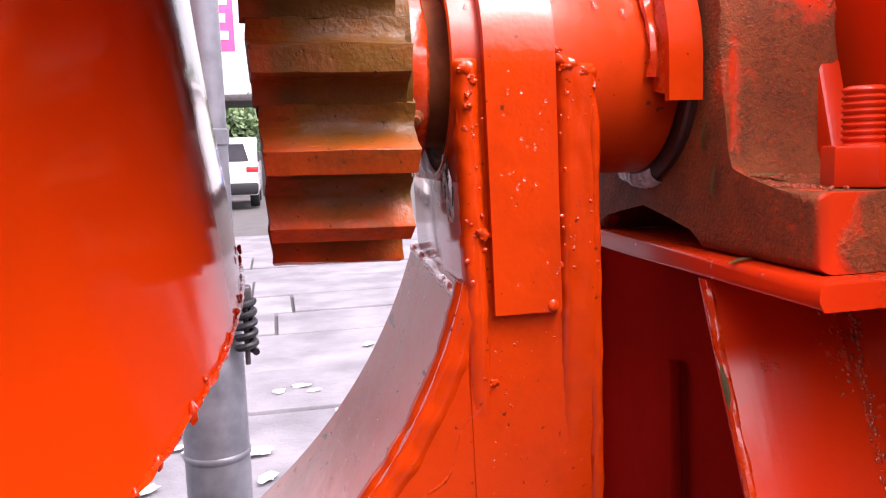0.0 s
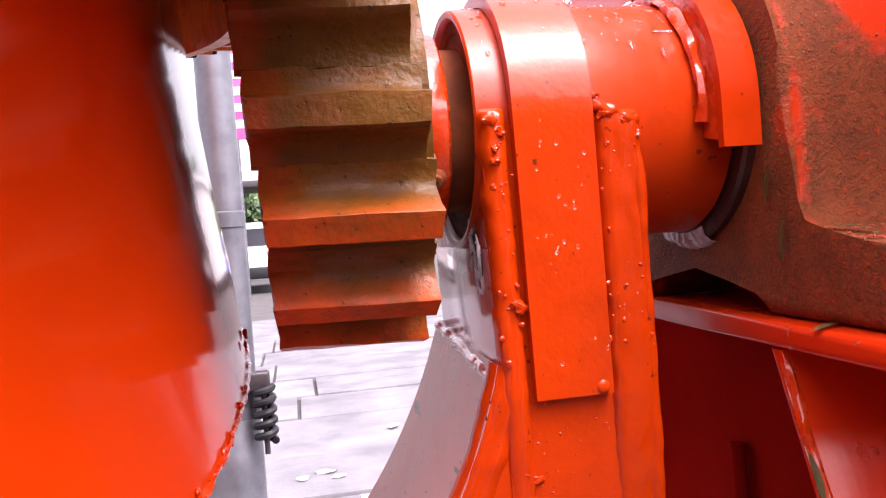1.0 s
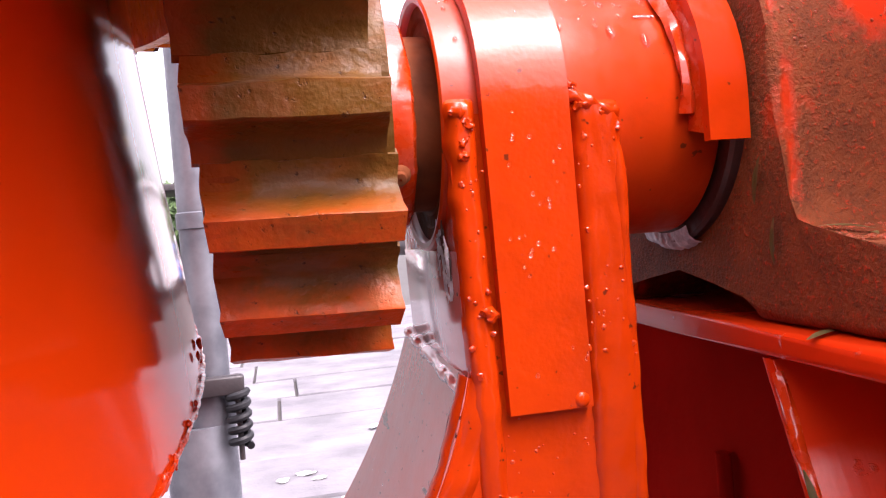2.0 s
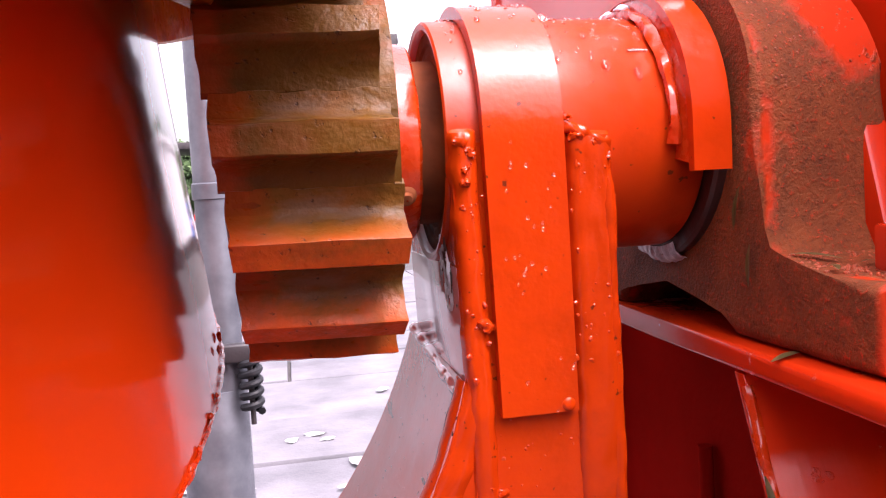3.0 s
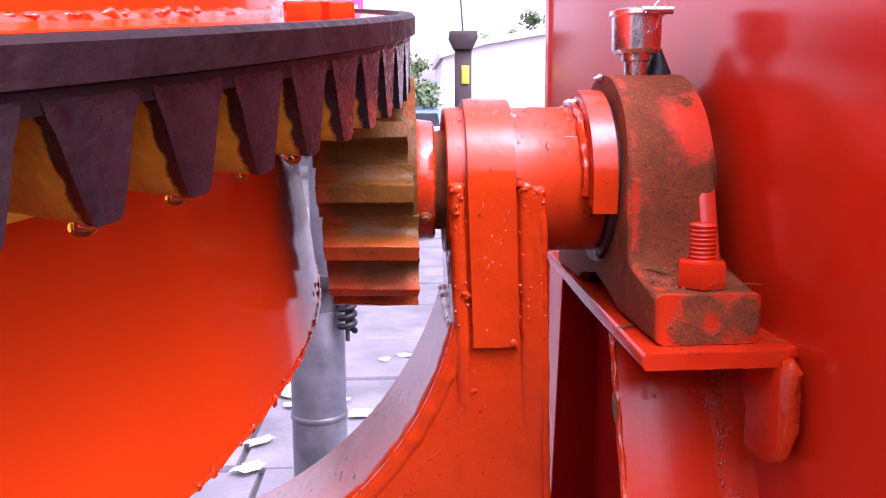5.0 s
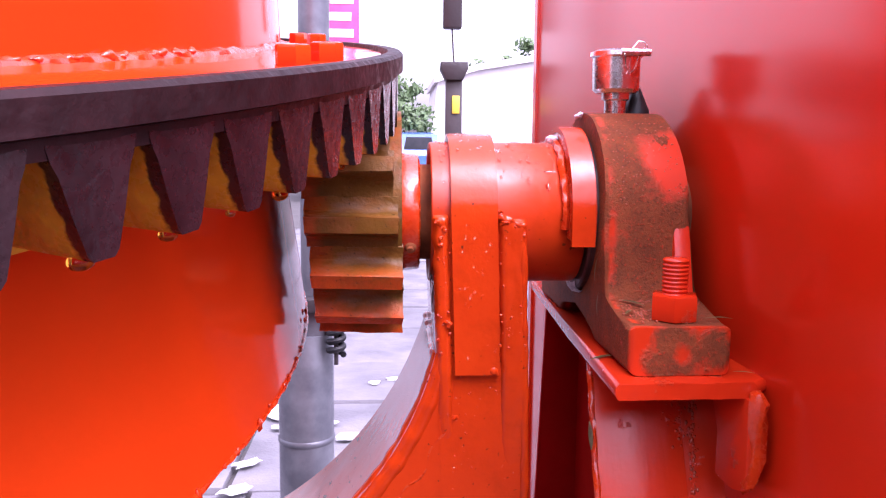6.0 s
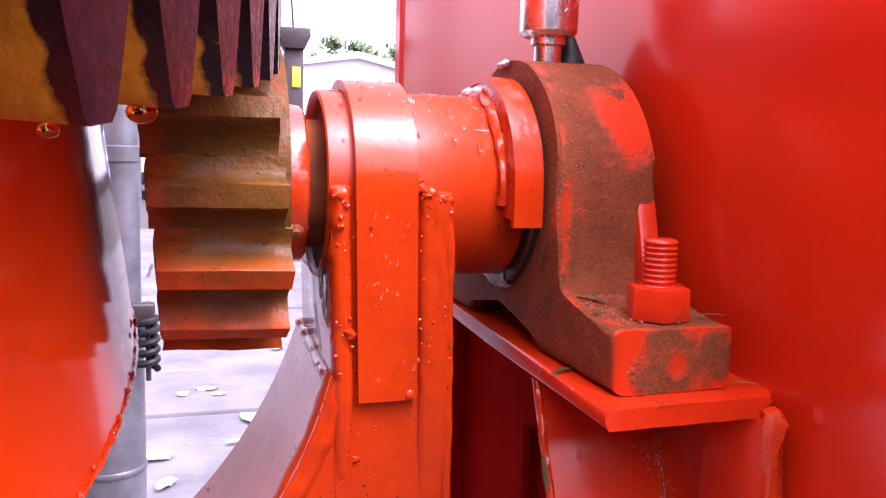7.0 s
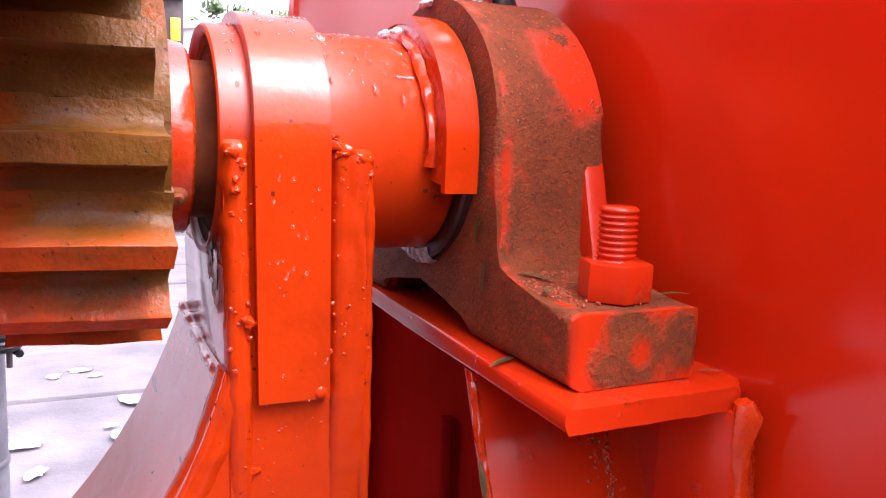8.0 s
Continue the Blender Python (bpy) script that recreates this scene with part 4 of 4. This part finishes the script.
part("coil_spring", tube(coil, 0.0064, 8), m_black, prop, "black coil spring beside the clamp").matrix_local = pose(0.066, -0.05, 0.868)
part("spring_bolt", lathe([(0.0005, 0.118), (0.0085, 0.118), (0.0085, 0.108), (0.0045, 0.106), (0.0045, -0.02), (0.0005, -0.02)], 16), m_post, prop).matrix_local = pose(0.066, -0.05, 0.868)
part("clamp_lug", roughen(box(-0.012, 0.078, -0.062, -0.036, 0.955, 0.985, 0.004), 0.003, 60), m_post, prop, "dark clamp lug holding the spring")
for i in range(26):
    bm = bmesh.new()
    bmesh.ops.create_icosphere(bm, subdivisions=2, radius=1.0)
    for v in bm.verts:
        v.co *= 1 + 0.9 * noise.noise(v.co * 2.1 + Vector((i * 7, 0, 0)))
    s = rng.uniform(0.025, 0.07)
    bm.transform(Matrix.Diagonal((s, s * 0.6, s * 0.14, 1)))
    tagged(part("paper_scrap", bm, m_scrap), "crumpled pale scrap lying on the slabs", "scrap", "scraps on the yard").matrix_world = pose(rng.uniform(-1.2, 0.6), rng.uniform(2.6, 5.0), 0.012, 0, 0, rng.uniform(0, 360))
# control lever behind the bearing, on an arm from the panel's far edge
lever = thing("control_lever", "dark steel control lever with a yellow tag behind the bearing", "lever", pose(0.143, 1.04, 0))
part("stem", box(-0.0125, 0.0125, -0.008, 0.008, 1.165, 1.402, 0.002), m_post, lever)
part("cap", prism([(-0.013, 1.385), (0.013, 1.385), (0.021, 1.402), (0.020, 1.412), (-0.020, 1.412), (-0.021, 1.402)], "y", -0.016, 0.016, 0.002), m_post, lever)
part("tag", box(-0.003, 0.0085, -0.0105, -0.0082, 1.335, 1.362, 0.0008), m_yellow, lever, "small yellow tag")
part("spindle", tube(line((0.0, 0.0, 1.41), (-0.004, 0.0, 1.47), 2), 0.0012, 8), m_post, lever)
part("upper_grip", box(-0.017, 0.011, -0.01, 0.01, 1.462, 1.70, 0.003), m_post, lever)
part("arm", tube(line((0.0, 0.0, 1.175), (0.086, -0.235, 1.175), 4), 0.009, 10), m_post, lever)

# ---- far yard: board, vehicles, shelter, hall, trees ----
board = thing("sign_board", "tall pink sign board with white lettering rows on a pole", "sign", pose(-1.05, 18.0, 0))
part("panel", box(-0.42, 0.40, -0.04, 0.04, 3.48, 7.2, 0.01), m_sign, board)
part("pole", lathe([(0.06, 3.5), (0.06, 0.0), (0.0005, 0.0)], 16), m_galv, board)
for k in range(9):
    part("lettering_row", box(-0.30 + 0.03 * (k % 3), 0.28 - 0.05 * (k % 2), -0.052, -0.041, 3.72 + 0.36 * k, 3.90 + 0.36 * k, 0.004), m_signbar, board)


def vehicle(name, label, paint, m, length, width, height, tail=True):
    car = thing(name, label, "car", m)
    h, w = height, width / 2
    prof = [(0, 0.32), (0, 0.85 * h * 0.62), (0.12, h * 0.60), (0.35, h * 0.96), (length * 0.25, h), (length * 0.55, h * 0.98), (length * 0.72, h * 0.62), (length * 0.97, h * 0.52), (length, h * 0.40), (length, 0.32)]
    part("body", prism(prof, "x", -w, w, 0.06, 3), paint, car)
    part("rear_window", prism([(-w * 0.78, h * 0.66), (w * 0.78, h * 0.66), (w * 0.66, h * 0.90), (-w * 0.66, h * 0.90)], "y", 0.13, 0.17), m_glass, car)
    for sx in (-1, 1):
        part("side_window", prism([(0.5, h * 0.64), (length * 0.64, h * 0.64), (length * 0.54, h * 0.92), (0.6, h * 0.92)], "x", sx * w - 0.01, sx * w + 0.01), m_glass, car)
        part("tail_lamp", box(sx * w * 0.86 - 0.14, sx * w * 0.86 + 0.14, -0.02, 0.1, h * 0.5, h * 0.58, 0.02), m_lamp, car)
    part("bumper", box(-w, w, -0.10, 0.12, 0.34, 0.62, 0.05), m_black, car)
    for sx in (-1, 1):
        for wy in (0.7, length - 0.75):
            wheel = part("wheel", lathe([(0.16, -0.1), (0.31, -0.11), (0.33, -0.07), (0.33, 0.07), (0.31, 0.11), (0.16, 0.1)], 28, axis="x"), m_black, car)
            wheel.matrix_local = pose(sx * (w - 0.11), wy, 0.33)
            part("rim", lathe([(0.0005, -0.08), (0.16, -0.09), (0.19, 0.0), (0.16, 0.09), (0.0005, 0.08)], 20, axis="x"), m_galv, wheel)
    return car


vehicle("parked_car", "white car parked across the yard with red tail lamps", m_car, pose(-1.25, 19.6, 0), 4.2, 1.75, 1.72)
vehicle("parked_van", "blue van parked far beyond the yard", m_blue, pose(1.15, 31.0, 0), 3.9, 1.5, 1.95)
shelter = thing("roof_shelter", "grey flat canopy roof on steel posts", "shelter", pose(-1.6, 26.0, 0))
part("roof", box(-3.0, 1.4, -0.5, 3.0, 2.95, 3.15, 0.02), m_post, shelter)
for px, py in ((-2.9, -0.4), (1.3, -0.4), (-2.9, 2.9), (1.3, 2.9)):
    part("post", box(px - 0.06, px + 0.06, py - 0.06, py + 0.06, 0, 2.95, 0.01), m_post, shelter)
hall = thing("white_hall", "white painted hall with a low pitched roof", "building", pose(0, 40.0, 0))
part("wall", prism([(1.9, 0), (14, 0), (14, 4.6), (8.0, 5.9), (4.4, 5.3), (2.4, 4.7)], "y", 0, 8), m_wall, hall)
part("roof", prism([(2.2, 4.55), (4.4, 5.2), (8.0, 5.8), (14.2, 4.5), (14.2, 4.75), (8.0, 6.12), (4.4, 5.5), (2.2, 4.85)], "y", -0.3, 8.3), m_wall, hall)
part("plinth", box(1.8, 14.1, -0.06, 0, 0, 0.7), m_post, hall)


def tree(m, height, spread, seed, label):
    r = random.Random(seed)
    t = thing("tree", label, "tree", m, "trees beyond the yard")
    bm = tube([(0, 0, 0), (0.05, 0, height * 0.2), (-0.05, 0.05, height * 0.4), (0.1, 0, height * 0.62)], [0.22, 0.18, 0.14, 0.08], 10)
    for k in range(7):
        a = r.uniform(0, 6.28)
        z = height * r.uniform(0.3, 0.55)
        join(bm, tube([(0, 0, z), (spread * 0.3 * math.cos(a), spread * 0.3 * math.sin(a), z + height * 0.14), (spread * 0.65 * math.cos(a), spread * 0.65 * math.sin(a), z + height * 0.22)], [0.08, 0.05, 0.02], 6))
    part("trunk", bm, m_bark, t)
    verts, faces = [], []
    for c in range(46):
        a, q = r.uniform(0, 6.28), r.random() ** 0.5
        centre = Vector((spread * q * math.cos(a), spread * q * math.sin(a), height * (0.62 + 0.36 * r.uniform(-1, 1) * (1 - 0.6 * q * q))))
        for k in range(80):
            p = centre + Vector((r.gauss(0, 0.34), r.gauss(0, 0.34), r.gauss(0, 0.24))) * spread * 0.35
            u = Vector((r.gauss(0, 1), r.gauss(0, 1), r.gauss(0, 1))).normalized() * spread * 0.085
            v = u.orthogonal().normalized() * spread * 0.05
            n = len(verts)
            verts += [p - u, p + v, p + u, p - v]
            faces.append((n, n + 1, n + 2, n + 3))
    me = bpy.data.meshes.new("crown")
    me.from_pydata(verts, [], faces)
    me.materials.append(m_foliage)
    crown = new("crown", me)
    crown.parent = t


tree(pose(0.2, 34.0, 0), 4.5, 1.5, 1, "leafy green tree at the yard's edge")
tree(pose(-1.8, 32.0, 0), 3.4, 1.6, 2, "low bushy green tree behind the shelter")
tree(pose(-3.6, 33.0, 0), 4.0, 1.8, 5, "low bushy green tree behind the shelter")
tree(pose(8.8, 56.0, 0), 8.9, 3.0, 3, "broad green tree behind the white hall")
tree(pose(13.5, 58.0, 0), 9.6, 3.4, 4, "broad green tree behind the white hall")

# ---- leaflets, water drops ----
def leaflet(m, size, turn):
    bm = bmesh.new()
    n = 8
    rows = []
    for i in range(n + 1):
        u = i / n
        w = size * 0.085 * math.sin(math.pi * min(max(u, 0.03), 0.97)) ** 0.7
        lift = size * 0.03 * math.sin(math.pi * u)
        rows.append([bm.verts.new((size * (u - 0.5), -w, lift + w * 0.25)), bm.verts.new((size * (u - 0.5), 0, lift)), bm.verts.new((size * (u - 0.5), w, lift + w * 0.25))])
    for a, b in zip(rows, rows[1:]):
        bm.faces.new((a[0], a[1], b[1], b[0])), bm.faces.new((a[1], a[2], b[2], b[1]))
    bmesh.ops.solidify(bm, geom=bm.faces[:], thickness=0.0003)
    ob = tagged(part("leaflet", bm, m_leaf), "small dry green leaflet stuck to the painted steel", "leaf", "fallen leaflets")
    ob.matrix_world = m @ pose(0, 0, 0, 0, 0, turn)


leaflet(pose(0.2000, 0.2930, 1.1850, 12, 0, 0), 0.017, -35)
leaflet(pose(0.1911, 0.2711, 1.1835), 0.014, 60)
leaflet(pose(0.2113, 0.2804, 1.1835), 0.01, 20)
leaflet(pose(0.2400, 0.2540, 1.1830), 0.017, -5)
leaflet(pose(0.1800, 0.2807, 1.1528), 0.022, 25)
leaflet(pose(0.2519, 0.2420, 1.1535), 0.012, -20)
leaflet(pose(0.1815, 0.3134, 1.2029, 90, 0, -90), 0.017, 75)
leaflet(pose(0.1815, 0.3060, 1.1818, 90, 0, -90), 0.016, 85)
leaflet(pose(0.1734, 0.2833, 1.1014, 66.5, 0, 0), 0.018, 90)
drops = random.Random(8)
bm = bmesh.new()


def drop(p, n, r, long=1.0, tall=0.45):
    own = bmesh.new()
    bmesh.ops.create_uvsphere(own, u_segments=8, v_segments=6, radius=r)
    own.transform(Matrix.Diagonal((1.0, long, tall, 1)))
    up = Vector((0, 0, 1)) if abs(n.z) < 0.95 else Vector((0, 1, 0))
    side_v = up.cross(n).normalized()
    rot = Matrix((side_v, n.cross(side_v), n)).transposed().to_4x4()
    join(bm, own, Matrix.Translation(p + n * r * 0.12) @ rot)


for k in range(170):
    x = drops.choice((drops.uniform(0.079, 0.087), drops.uniform(0.091, 0.117), drops.uniform(0.12, 0.160), drops.uniform(0.13, 0.158)))
    a = radians(drops.triangular(15, 130, 80))
    rad = 0.0558 if 0.0895 < x < 0.1185 else 0.0499
    n = Vector((0, -math.cos(a), math.sin(a)))
    r = drops.choice((0.0004, 0.0005, 0.0005, 0.0007, 0.0009, 0.0012))
    drop(Vector((x, AXIS_Y, AXIS_Z)) + n * rad, n, r, 1.5 if a < 1.2 else 1.0)
for x, a in ((0.1390, 29), (0.1515, 24), (0.128, 72), (0.118, 53)):
    n = Vector((0, -math.cos(radians(a)), math.sin(radians(a))))
    drop(Vector((x, AXIS_Y, AXIS_Z)) + n * (0.0558 if x < 0.1185 else 0.0499), n, 0.0016, 2.0)
for k in range(26):
    drop(Vector((drops.uniform(0.092, 0.117), AXIS_Y - 0.0558, drops.uniform(1.13, 1.235))), Vector((0, -1, 0)), drops.choice((0.0004, 0.0005, 0.0007)), 1.2)
for k in range(24):
    drop(Vector((drops.uniform(0.150, 0.158), AXIS_Y - 0.04, AXIS_Z + 0.0305)), Vector((0, -0.8, 0.6)), 0.0006)
tagged(part("water_drops", bm, m_water), "clear rain drops beaded on the painted bearing tube", "water drops", kind="stuff")
bm = bmesh.new()
for k in range(210):
    if k % 3:
        z = drops.triangular(1.03, 1.139, 1.118)
        x = 0.2430 - (1.117 - z) * 0.09 + drops.gauss(0, 0.0013)
    else:
        x, z = drops.gauss(0.2320, 0.0050), drops.triangular(1.080, 1.139, 1.132)
    drop(Vector((x, brace_y(z) + (0.004 if x > 0.2335 else 0.0), z)), Vector((0, -0.918, 0.397)), drops.choice((0.0004, 0.0005, 0.0007, 0.0011)), drops.choice((1.0, 1.3, 1.8)), 0.6)
tagged(part("wet_run", bm, m_wet, bracket, "wet runs of rain down the brace"), kind="stuff")
